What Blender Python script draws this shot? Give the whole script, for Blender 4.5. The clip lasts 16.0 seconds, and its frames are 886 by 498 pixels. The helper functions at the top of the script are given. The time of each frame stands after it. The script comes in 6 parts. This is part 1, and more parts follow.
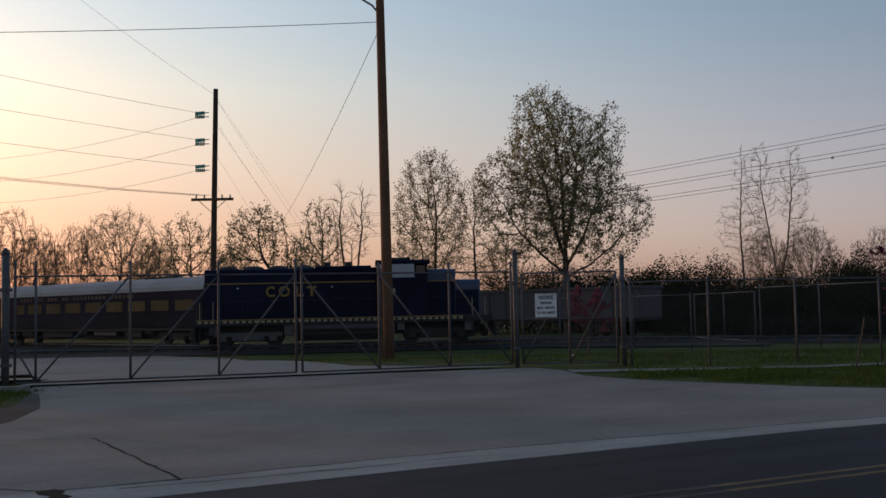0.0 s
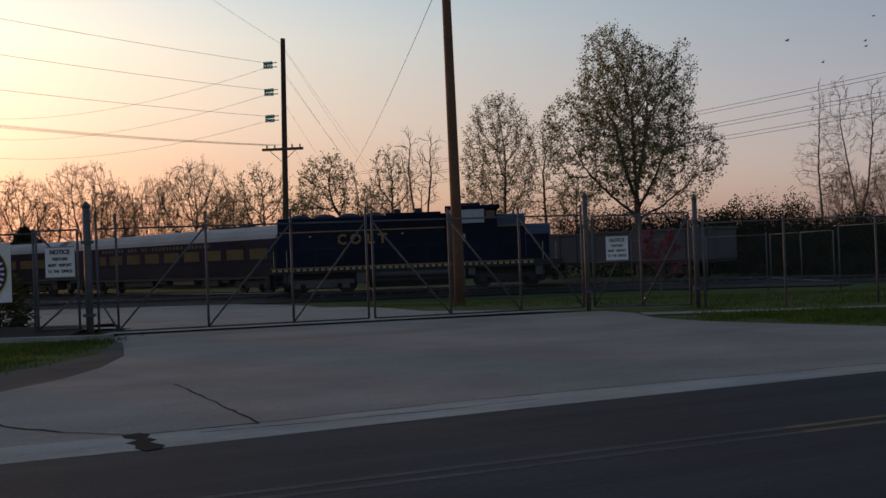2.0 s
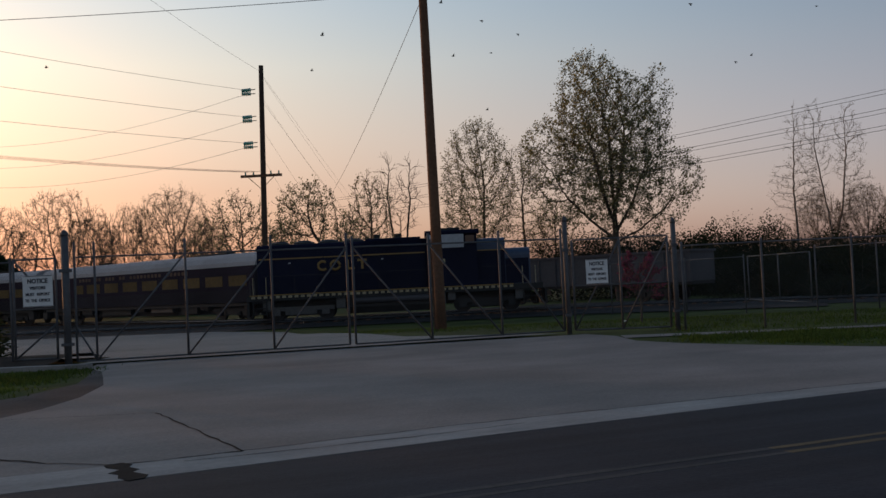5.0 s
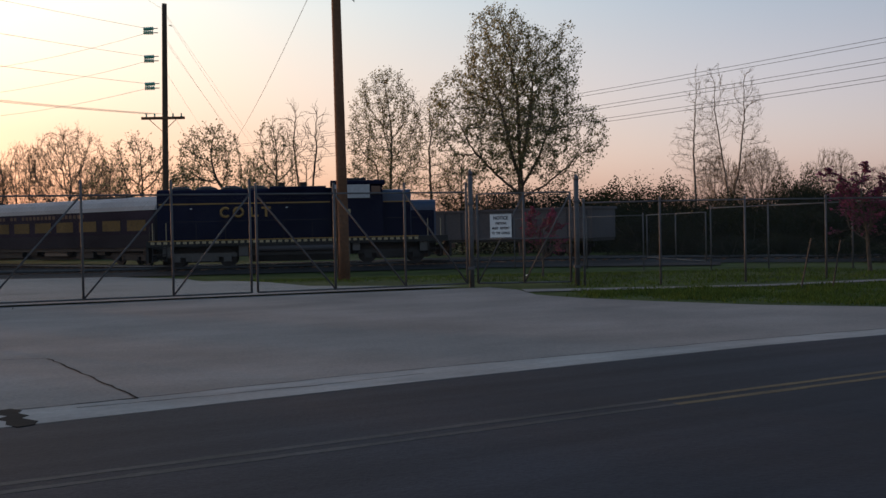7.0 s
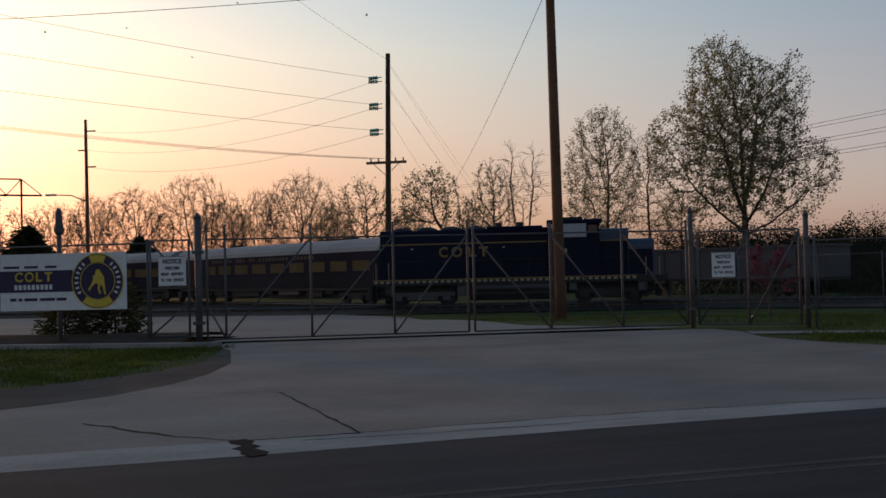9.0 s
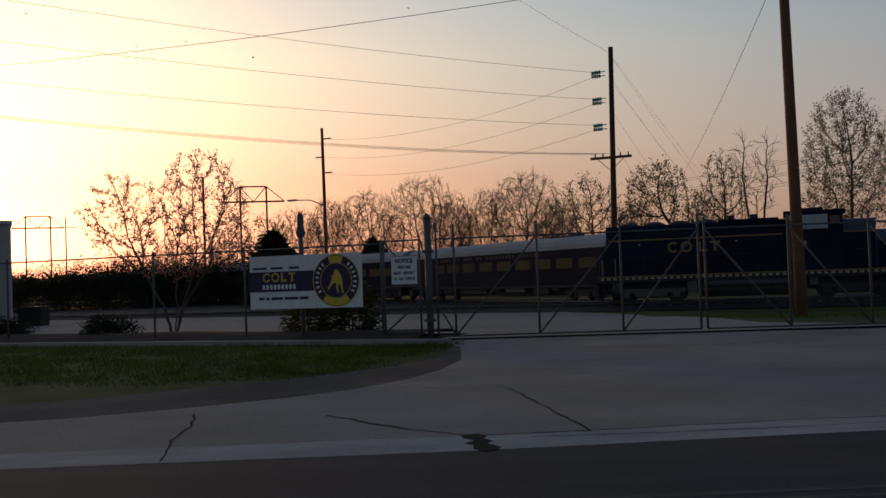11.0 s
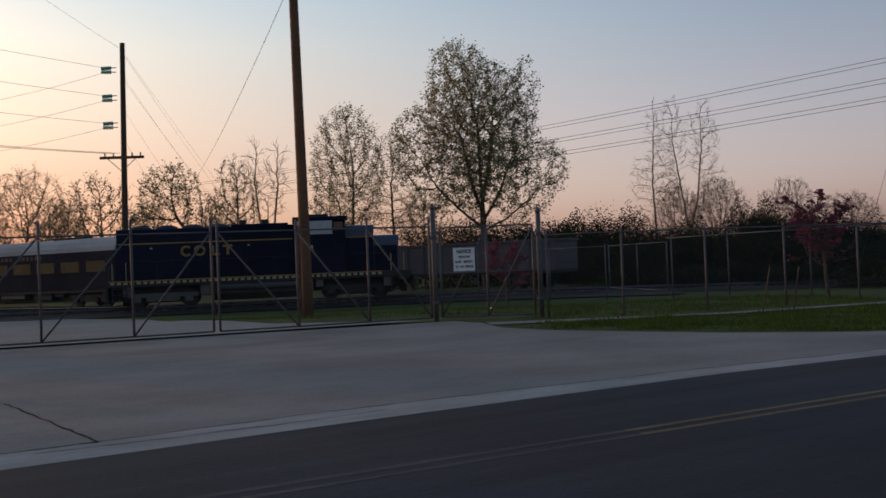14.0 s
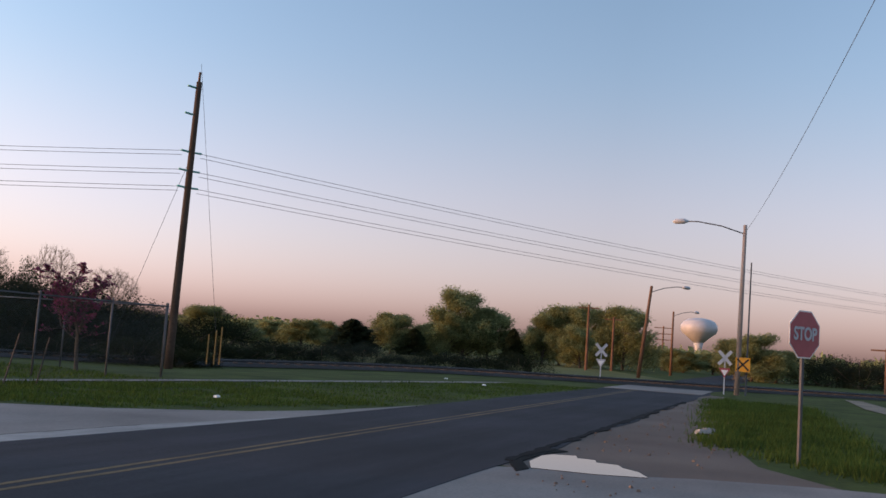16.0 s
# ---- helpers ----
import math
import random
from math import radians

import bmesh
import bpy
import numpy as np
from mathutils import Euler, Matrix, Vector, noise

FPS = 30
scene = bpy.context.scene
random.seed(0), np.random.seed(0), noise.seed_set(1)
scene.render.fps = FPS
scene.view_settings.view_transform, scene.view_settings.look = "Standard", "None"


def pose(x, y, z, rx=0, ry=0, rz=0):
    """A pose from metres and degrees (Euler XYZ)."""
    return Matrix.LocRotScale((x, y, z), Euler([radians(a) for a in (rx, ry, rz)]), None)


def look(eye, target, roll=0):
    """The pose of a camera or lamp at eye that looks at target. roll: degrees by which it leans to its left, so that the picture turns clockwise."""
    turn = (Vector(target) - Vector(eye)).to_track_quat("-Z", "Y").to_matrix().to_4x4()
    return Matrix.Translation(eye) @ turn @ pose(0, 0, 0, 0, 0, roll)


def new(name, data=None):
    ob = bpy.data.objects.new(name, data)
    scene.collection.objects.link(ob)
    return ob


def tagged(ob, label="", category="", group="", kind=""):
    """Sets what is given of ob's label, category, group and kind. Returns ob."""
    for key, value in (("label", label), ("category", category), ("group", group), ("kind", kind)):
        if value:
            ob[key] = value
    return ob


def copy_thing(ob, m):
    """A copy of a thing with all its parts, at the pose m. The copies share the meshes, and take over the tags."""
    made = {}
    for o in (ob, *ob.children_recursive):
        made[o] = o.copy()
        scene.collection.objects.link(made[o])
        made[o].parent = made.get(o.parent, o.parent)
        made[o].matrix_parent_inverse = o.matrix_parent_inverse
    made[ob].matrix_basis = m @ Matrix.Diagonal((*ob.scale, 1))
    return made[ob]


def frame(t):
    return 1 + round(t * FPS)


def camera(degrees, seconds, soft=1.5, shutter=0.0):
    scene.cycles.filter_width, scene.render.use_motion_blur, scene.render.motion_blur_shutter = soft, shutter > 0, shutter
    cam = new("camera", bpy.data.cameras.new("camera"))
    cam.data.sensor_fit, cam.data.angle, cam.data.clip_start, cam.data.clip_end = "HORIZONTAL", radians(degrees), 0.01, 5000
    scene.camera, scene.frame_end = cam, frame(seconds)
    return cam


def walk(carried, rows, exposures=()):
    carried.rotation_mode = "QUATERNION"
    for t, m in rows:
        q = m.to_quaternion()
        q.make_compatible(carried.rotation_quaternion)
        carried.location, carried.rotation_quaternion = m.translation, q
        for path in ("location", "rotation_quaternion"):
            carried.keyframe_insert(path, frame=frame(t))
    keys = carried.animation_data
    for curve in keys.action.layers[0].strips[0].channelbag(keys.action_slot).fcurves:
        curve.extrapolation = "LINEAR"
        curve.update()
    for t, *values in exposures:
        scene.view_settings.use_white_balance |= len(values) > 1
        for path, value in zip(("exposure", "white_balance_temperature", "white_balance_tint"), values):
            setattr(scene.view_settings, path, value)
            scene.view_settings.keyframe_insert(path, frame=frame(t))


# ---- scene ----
# camera: t, x, y, z, yaw, pitch, roll
cam = camera(48.8, 16.0, soft=1.5, shutter=0.12)
PATH = [
    (0.0, 0.010, 0.017, 1.545, 0.02, 3.56, 1.22),
    (0.5, 0.019, 0.019, 1.551, -0.84, 1.56, 0.63),
    (1.0, 0.026, 0.020, 1.553, 1.08, 0.32, 0.90),
    (1.5, 0.030, 0.019, 1.549, 2.19, 0.16, 1.54),
    (2.0, 0.029, 0.016, 1.543, 4.17, 0.47, 2.18),
    (2.5, 0.026, 0.012, 1.538, 4.22, 1.87, 1.75),
    (3.0, 0.019, 0.007, 1.538, 2.96, 1.96, 1.58),
    (3.5, 0.010, 0.001, 1.542, 1.80, 1.96, 2.02),
    (3.7, 0.006, -0.002, 1.545, 1.95, 2.16, 2.56),
    (5.8, -0.007, -0.019, 1.542, 3.28, 0.91, 2.50),
    (6.0, -0.005, -0.020, 1.539, 2.99, 0.22, 2.18),
    (6.5, 0.002, -0.020, 1.537, -1.29, -0.98, 2.06),
    (7.0, 0.010, -0.018, 1.540, -2.59, -1.15, 1.24),
    (7.5, 0.019, -0.014, 1.546, -1.75, -0.40, 1.46),
    (8.0, 0.026, -0.009, 1.552, 4.37, 2.16, 3.25),
    (8.5, 0.030, -0.004, 1.553, 6.88, 2.25, 2.07),
    (9.0, 0.029, 0.002, 1.548, 10.08, 1.44, 1.37),
    (9.5, 0.025, 0.008, 1.542, 15.63, 1.89, 1.94),
    (9.8, 0.021, 0.011, 1.538, 19.21, 1.52, 2.08),
    (10.0, 0.018, 0.013, 1.537, 21.25, 2.36, 2.77),
    (10.2, 0.015, 0.015, 1.537, 23.39, 2.79, 2.39),
    (12.3, -0.010, 0.017, 1.552, 20.77, -0.99, -0.04),
    (12.5, -0.009, 0.016, 1.550, 17.83, -0.38, 1.05),
    (13.0, -0.005, 0.012, 1.544, 7.67, -0.07, 2.18),
    (13.5, 0.002, 0.006, 1.538, 1.93, 1.91, 1.95),
    (14.0, 0.011, 0.000, 1.537, -4.74, 0.80, 2.36),
    (14.2, 0.025, 0.005, 1.538, -8.60, 0.73, 2.00),
    (14.3, 0.032, 0.007, 1.539, -13.51, 1.52, -0.47),
    (14.4, 0.039, 0.009, 1.540, -19.77, 0.75, -2.57),
    (14.5, 0.046, 0.011, 1.541, -24.13, 0.88, -3.45),
    (14.6, 0.053, 0.013, 1.543, -31.03, 0.63, -3.88),
    (14.7, 0.060, 0.016, 1.544, -35.29, 3.02, -3.43),
    (14.8, 0.066, 0.018, 1.545, -43.12, 5.66, -3.67),
    (15.0, 0.079, 0.022, 1.548, -57.26, 6.25, -5.05),
    (15.3, 0.098, 0.030, 1.551, -58.77, 7.57, -3.91),
    (15.5, 0.110, 0.035, 1.553, -53.86, 8.14, -4.33),
    (16.0, 0.109, 0.032, 1.552, -46.40, 5.64, -4.01),
]
walk(cam, [(t, pose(x, y, z, 90 + p, r, yaw)) for t, x, y, z, yaw, p, r in PATH],
     exposures=[(0, 0.48, 6500, 13), (1, 0.48, 6500, 13), (2, 0.4, 6500, 13), (3.7, 0.38, 6500, 13), (6, 0.36, 6500, 13), (6.5, 0.42, 6500, 13), (7, 0.92, 6550, 13), (7.5, 1.08, 6550, 13), (8, 0.84, 6600, 13), (8.5, 0.5, 6600, 13), (9, 0.36, 6600, 13), (10.2, -0.05, 6500, 13), (12.3, -0.2, 6450, 13), (13, 0.1, 6450, 13), (13.5, 0.5, 6500, 13), (14, 0.62, 6500, 14), (14.5, 1.08, 6450, 14), (15, 1.42, 6250, 15), (16, 1.5, 6250, 15)])

# low evening sun, and the sky round it
SUN_AZ, SUN_EL = 52.0, 2.4
world = bpy.data.worlds.new("dusk")
scene.world = world
world.use_nodes = True
wt = world.node_tree
sky = wt.nodes.new("ShaderNodeTexSky")
sky.sky_type, sky.sun_disc = "NISHITA", False
sky.sun_elevation, sky.sun_rotation = radians(SUN_EL), radians(-SUN_AZ)
sky.air_density, sky.dust_density, sky.ozone_density, sky.altitude = 1.0, 1.5, 1.8, 200
# dusty evening haze that greys and warms the sky towards the horizon
wn, wl = wt.nodes, wt.links
tc, sep, ramp, bw, tint, mix = (wn.new("ShaderNode" + k) for k in ("TexCoord", "SeparateXYZ", "ValToRGB", "RGBToBW", "Mix", "Mix"))
wl.new(tc.outputs["Generated"], sep.inputs[0])
wl.new(sep.outputs["Z"], ramp.inputs["Fac"])
cr = ramp.color_ramp
cr.interpolation = "EASE"
cr.elements[0].position, cr.elements[0].color = 0.0, (0.62, 0.62, 0.62, 1)
cr.elements[1].position, cr.elements[1].color = 0.75, (0.08, 0.08, 0.08, 1)
for q, c in ((0.12, 0.5), (0.3, 0.24)):
    cr.elements.new(q).color = (c, c, c, 1)
tint.data_type = mix.data_type = "RGBA"
tint.blend_type = "MULTIPLY"
tint.inputs["Factor"].default_value = 1.0
wl.new(sky.outputs[0], bw.inputs[0])
wl.new(bw.outputs[0], tint.inputs["A"])
# warmer and dimmer low down on the sun's side, pinker away from it
dot, side, warm, ext, dim, fin = (wn.new("ShaderNode" + k) for k in ("VectorMath", "MapRange", "Mix", "ValToRGB", "Mix", "Mix"))
dot.operation = "DOT_PRODUCT"
dot.inputs[1].default_value = (-math.sin(radians(SUN_AZ)), math.cos(radians(SUN_AZ)), 0)
wl.new(tc.outputs["Generated"], dot.inputs[0])
side.interpolation_type = "SMOOTHSTEP"
side.inputs["From Min"].default_value, side.inputs["From Max"].default_value = 0.1, 1.0
wl.new(dot.outputs["Value"], side.inputs["Value"])
warm.data_type = dim.data_type = fin.data_type = "RGBA"
wl.new(side.outputs["Result"], warm.inputs["Factor"])
warm.inputs["A"].default_value, warm.inputs["B"].default_value = (1.24, 0.97, 1.06, 1), (1.27, 1.0, 0.78, 1)
wl.new(warm.outputs["Result"], tint.inputs["B"])
er = ext.color_ramp
er.elements[0].position, er.elements[0].color = 0.0, (0.40, 0.255, 0.25, 1)
er.elements[1].position, er.elements[1].color = 0.45, (1.0, 1.1, 1.16, 1)
er.elements.new(0.1).color = (0.57, 0.425, 0.39, 1)
er.elements.new(0.22).color = (0.93, 0.86, 0.75, 1)
wl.new(sep.outputs["Z"], ext.inputs["Fac"])
wl.new(side.outputs["Result"], dim.inputs["Factor"])
away = wn.new("ShaderNodeValToRGB")
ar = away.color_ramp
ar.elements[0].position, ar.elements[0].color = 0.0, (0.91, 0.84, 0.96, 1)
ar.elements[1].position, ar.elements[1].color = 0.4, (0.81, 0.94, 1.0, 1)
ar.elements.new(0.15).color = (0.89, 0.90, 0.98, 1)
wl.new(sep.outputs["Z"], away.inputs["Fac"])
wl.new(away.outputs["Color"], dim.inputs["A"])
wl.new(ext.outputs["Color"], dim.inputs["B"])
fin.blend_type = "MULTIPLY"
fin.inputs["Factor"].default_value = 1.0
wl.new(dim.outputs["Result"], fin.inputs["B"])
wl.new(ramp.outputs["Color"], mix.inputs["Factor"])
wl.new(sky.outputs[0], mix.inputs["A"])
wl.new(tint.outputs["Result"], mix.inputs["B"])
wl.new(mix.outputs["Result"], fin.inputs["A"])
wl.new(fin.outputs["Result"], wn["Background"].inputs["Color"])
fall, gain = wn.new("ShaderNodeMapRange"), wn.new("ShaderNodeMath")
fall.inputs["From Min"].default_value, fall.inputs["From Max"].default_value = -0.3, 0.95
fall.inputs["To Min"].default_value, fall.inputs["To Max"].default_value = 0.66, 1.3
wl.new(dot.outputs["Value"], fall.inputs["Value"])
gain.operation = "MULTIPLY"
gain.inputs[1].default_value = 0.325
wl.new(fall.outputs["Result"], gain.inputs[0])
wl.new(gain.outputs[0], wn["Background"].inputs["Strength"])
lamp = bpy.data.lights.new("sun", "SUN")
lamp.energy, lamp.angle, lamp.color = 1.1, radians(0.6), (1.0, 0.45, 0.16)
sun = new("sun", lamp)
a, e = radians(SUN_AZ), radians(SUN_EL)
sun.matrix_basis = look((0, 0, 60), (math.sin(a) * math.cos(e), -math.cos(a) * math.cos(e), 60 - math.sin(e)))


# ---- materials
def mat(name, col, rough=0.8, var=0.25, scale=6.0, fine=60.0, bump=0.2, metal=0.0, spec=0.4, col2=None, rand=0.0, island=False, emit=0.0):
    m = bpy.data.materials.new(name)
    m.use_nodes = True
    n, l = m.node_tree.nodes, m.node_tree.links
    b = n["Principled BSDF"]
    b.inputs["Roughness"].default_value, b.inputs["Metallic"].default_value = rough, metal
    b.inputs["Specular IOR Level"].default_value = spec
    tc = n.new("ShaderNodeTexCoord")
    big, small = n.new("ShaderNodeTexNoise"), n.new("ShaderNodeTexNoise")
    big.inputs["Scale"].default_value, big.inputs["Detail"].default_value = scale / 6.0, 5
    small.inputs["Scale"].default_value, small.inputs["Detail"].default_value = fine / 6.0, 6
    for k in (big, small):
        l.new(tc.outputs["Object"], k.inputs["Vector"])
    ramp = n.new("ShaderNodeValToRGB")
    c2 = col2 or tuple(min(1, c * (1 + var)) for c in col)
    c1 = tuple(c * (1 - var) for c in col)
    ramp.color_ramp.elements[0].position, ramp.color_ramp.elements[1].position = 0.3, 0.7
    ramp.color_ramp.elements[0].color, ramp.color_ramp.elements[1].color = (*c1, 1), (*c2, 1)
    l.new(big.outputs["Fac"], ramp.inputs["Fac"])
    mul = n.new("ShaderNodeMix")
    mul.data_type, mul.blend_type = "RGBA", "MULTIPLY"
    mul.inputs["Factor"].default_value = 0.7
    gr = n.new("ShaderNodeValToRGB")
    gr.color_ramp.elements[0].position, gr.color_ramp.elements[1].position = 0.25, 0.75
    lo = 1 - var * 1.2
    gr.color_ramp.elements[0].color, gr.color_ramp.elements[1].color = (lo, lo, lo, 1), (1.15, 1.15, 1.15, 1)
    l.new(small.outputs["Fac"], gr.inputs["Fac"])
    l.new(ramp.outputs["Color"], mul.inputs["A"])
    l.new(gr.outputs["Color"], mul.inputs["B"])
    out = mul.outputs["Result"]
    if rand:
        src = n.new("ShaderNodeNewGeometry").outputs["Random Per Island"] if island else n.new("ShaderNodeObjectInfo").outputs["Random"]
        hsv, mr = n.new("ShaderNodeHueSaturation"), n.new("ShaderNodeMapRange")
        mr.inputs["To Min"].default_value, mr.inputs["To Max"].default_value = 1 - rand, 1 + rand
        l.new(src, mr.inputs["Value"])
        l.new(mr.outputs["Result"], hsv.inputs["Value"])
        l.new(out, hsv.inputs["Color"])
        out = hsv.outputs["Color"]
    l.new(out, b.inputs["Base Color"])
    if bump:
        bp = n.new("ShaderNodeBump")
        bp.inputs["Strength"].default_value, bp.inputs["Distance"].default_value = bump, 0.02
        l.new(small.outputs["Fac"], bp.inputs["Height"])
        l.new(bp.outputs["Normal"], b.inputs["Normal"])
    if island:
        b.inputs["Transmission Weight"].default_value = 0.0
        tr, mx = n.new("ShaderNodeBsdfTranslucent"), n.new("ShaderNodeMixShader")
        mx.inputs[0].default_value = 0.55
        l.new(out, tr.inputs["Color"])
        l.new(b.outputs[0], mx.inputs[1])
        l.new(tr.outputs[0], mx.inputs[2])
        l.new(mx.outputs[0], n["Material Output"].inputs["Surface"])
    if emit:
        b.inputs["Emission Color"].default_value, b.inputs["Emission Strength"].default_value = (*col, 1), emit
    return m


M_GRASS = mat("grass", (0.060, 0.084, 0.017), 0.95, 0.35, 3, 40, 0.6, spec=0.1, col2=(0.078, 0.096, 0.022))
M_BLADE = mat("blade", (0.072, 0.108, 0.024), 0.8, 0.2, 3, 30, 0, spec=0.1, rand=0.35, island=True)
M_FIELD = mat("field", (0.15, 0.145, 0.045), 0.95, 0.3, 1, 20, 0.5, spec=0.1, col2=(0.20, 0.18, 0.07))
M_ASPHALT = mat("asphalt", (0.0255, 0.024, 0.0295), 0.82, 0.4, 1.4, 220, 0.4, spec=0.2)
M_CONC = mat("concrete", (0.225, 0.198, 0.18), 0.9, 0.22, 2.2, 150, 0.3, spec=0.3)
M_GUTTER = mat("gutter_concrete", (0.32, 0.30, 0.28), 0.9, 0.14, 3, 120, 0.25, spec=0.3)
M_GRAVEL = mat("gravel", (0.16, 0.122, 0.10), 0.95, 0.2, 2, 260, 0.8, spec=0.2)
M_GRIT = mat("grey_grit", (0.078, 0.073, 0.07), 0.95, 0.35, 4, 200, 0.9, spec=0.15)
M_LOT = mat("lot_paving", (0.27, 0.25, 0.225), 0.95, 0.12, 1.2, 90, 0.4, spec=0.2)
M_DIRT = mat("dirt", (0.25, 0.2, 0.15), 0.95, 0.3, 3, 90, 0.8, spec=0.15)
M_MULCH = mat("mulch", (0.05, 0.038, 0.03), 0.95, 0.3, 8, 120, 1.0, spec=0.1)
M_BALLAST = mat("ballast", (0.034, 0.031, 0.03), 0.95, 0.35, 3, 160, 1.0, spec=0.2)
M_CRACK = mat("crack", (0.012, 0.012, 0.012), 0.95, 0.2, 5, 50, 0.3, spec=0.1)
M_YELLOW = mat("road_yellow", (0.15, 0.095, 0.038), 0.85, 0.4, 6, 120, 0.2)
M_WORN = mat("worn_paint", (0.046, 0.042, 0.04), 0.85, 0.5, 6, 120, 0.2)
M_GALV = mat("galvanised", (0.10, 0.102, 0.108), 0.7, 0.2, 10, 60, 0.05, metal=0.15)
M_WIRE = mat("wire", (0.05, 0.05, 0.05), 0.6, 0.1, 10, 60, 0)
M_POLE = mat("pole_wood", (0.165, 0.09, 0.055), 0.9, 0.3, 3, 60, 0.6, spec=0.15)
M_POLED = mat("pole_wood_dark", (0.085, 0.06, 0.045), 0.9, 0.3, 3, 60, 0.6, spec=0.15)
M_POLE2 = mat("pole_wood_pale", (0.27, 0.235, 0.215), 0.9, 0.2, 3, 60, 0.6, spec=0.15)
M_BARK = mat("bark", (0.115, 0.092, 0.073), 0.95, 0.3, 8, 60, 0.6, spec=0.1)
M_BARKL = mat("bark_light", (0.24, 0.205, 0.17), 0.95, 0.3, 8, 60, 0.6, spec=0.1)
M_LEAF = mat("leaf_young", (0.22, 0.215, 0.105), 0.7, 0.2, 4, 20, 0, spec=0.2, rand=0.35, island=True)
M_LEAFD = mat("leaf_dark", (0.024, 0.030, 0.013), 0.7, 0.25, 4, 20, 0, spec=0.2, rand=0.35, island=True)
M_LEAFG = mat("leaf_green", (0.25, 0.265, 0.11), 0.7, 0.25, 2, 20, 0, spec=0.2, rand=0.4, island=True)
M_BUD = mat("bud", (0.21, 0.16, 0.085), 0.8, 0.2, 4, 20, 0, spec=0.1, rand=0.3, island=True)
M_PINK = mat("blossom", (0.22, 0.06, 0.12), 0.8, 0.2, 4, 20, 0, spec=0.1, rand=0.3, island=True)
M_ROSE = mat("blossom_pale", (0.36, 0.21, 0.21), 0.8, 0.2, 4, 20, 0, spec=0.1, rand=0.3, island=True)
M_NEEDLE = mat("needle", (0.05, 0.062, 0.028), 0.8, 0.25, 4, 20, 0, spec=0.15, rand=0.35, island=True)
M_NAVY = mat("navy_paint", (0.011, 0.012, 0.03), 0.7, 0.3, 2, 40, 0.05, spec=0.06)
# the navy again, with sky light on it put into the colour
M_NAVY_LIT = mat("navy_paint_skylit", (0.035, 0.06, 0.115), 0.45, 0.2, 2, 40, 0.05, spec=0.5)
M_GOLD = mat("gold_paint", (0.27, 0.165, 0.045), 0.5, 0.15, 4, 40, 0.05)
M_CREAM = mat("cream_paint", (0.36, 0.31, 0.19), 0.5, 0.15, 4, 40, 0.05)
M_WHITE = mat("white_paint", (0.74, 0.74, 0.73), 0.5, 0.08, 2, 40, 0.05)
M_OFFW = mat("pale_grey_paint", (0.42, 0.44, 0.47), 0.5, 0.12, 2, 40, 0.05)
M_BLACK = mat("black_iron", (0.026, 0.025, 0.024), 0.7, 0.3, 4, 60, 0.2)
M_RUST = mat("rusty_steel", (0.12, 0.07, 0.045), 0.8, 0.3, 6, 80, 0.3)
M_STEEL = mat("rail_steel", (0.09, 0.08, 0.075), 0.4, 0.2, 6, 80, 0.1, metal=0.8)
M_TANK = mat("tank_grey", (0.085, 0.085, 0.082), 0.5, 0.15, 4, 40, 0.1)
M_SILVER = mat("roof_silver", (0.30, 0.305, 0.31), 0.65, 0.15, 2, 40, 0.1, spec=0.2)
M_MAROON = mat("coach_purple", (0.040, 0.030, 0.042), 0.85, 0.25, 1.5, 40, 0.05, spec=0.05)
M_COACH = mat("coach_steel", (0.046, 0.040, 0.047), 0.85, 0.25, 1.5, 40, 0.05, spec=0.05)
M_TAN = mat("tan_panel", (0.15, 0.10, 0.042), 0.8, 0.25, 3, 40, 0.05, spec=0.1)
M_GREY = mat("car_grey", (0.066, 0.066, 0.074), 0.7, 0.25, 1.5, 60, 0.15)
M_WALL = mat("metal_wall", (0.35, 0.345, 0.335), 0.6, 0.1, 1, 30, 0.05)
M_DARKW = mat("letter_dark", (0.015, 0.015, 0.03), 0.6, 0.1, 4, 40, 0)
M_VIOLET = mat("sign_violet", (0.035, 0.022, 0.07), 0.5, 0.1, 4, 40, 0)
M_SIGNY = mat("sign_yellow", (0.68, 0.50, 0.06), 0.5, 0.1, 4, 40, 0)
M_RED = mat("sign_red", (0.36, 0.075, 0.09), 0.45, 0.12, 4, 40, 0)
M_ORANGE = mat("sign_orange", (0.75, 0.33, 0.02), 0.45, 0.1, 4, 40, 0)
M_GREEN = mat("sign_green", (0.02, 0.22, 0.12), 0.45, 0.1, 4, 40, 0)
M_GLASSG = mat("insulator_green", (0.14, 0.42, 0.34), 0.2, 0.1, 4, 40, 0)
M_TOWER = mat("tower_white", (0.47, 0.46, 0.47), 0.35, 0.08, 0.1, 3, 0.02)
M_GLASS = mat("window_dark", (0.02, 0.022, 0.025), 0.08, 0.1, 4, 40, 0, spec=0.6)
M_WATER = mat("puddle_water", (0.02, 0.018, 0.015), 0.02, 0.1, 4, 40, 0, spec=1.0)
M_BIRD = mat("feather_black", (0.02, 0.02, 0.02), 0.8, 0.1, 4, 40, 0)


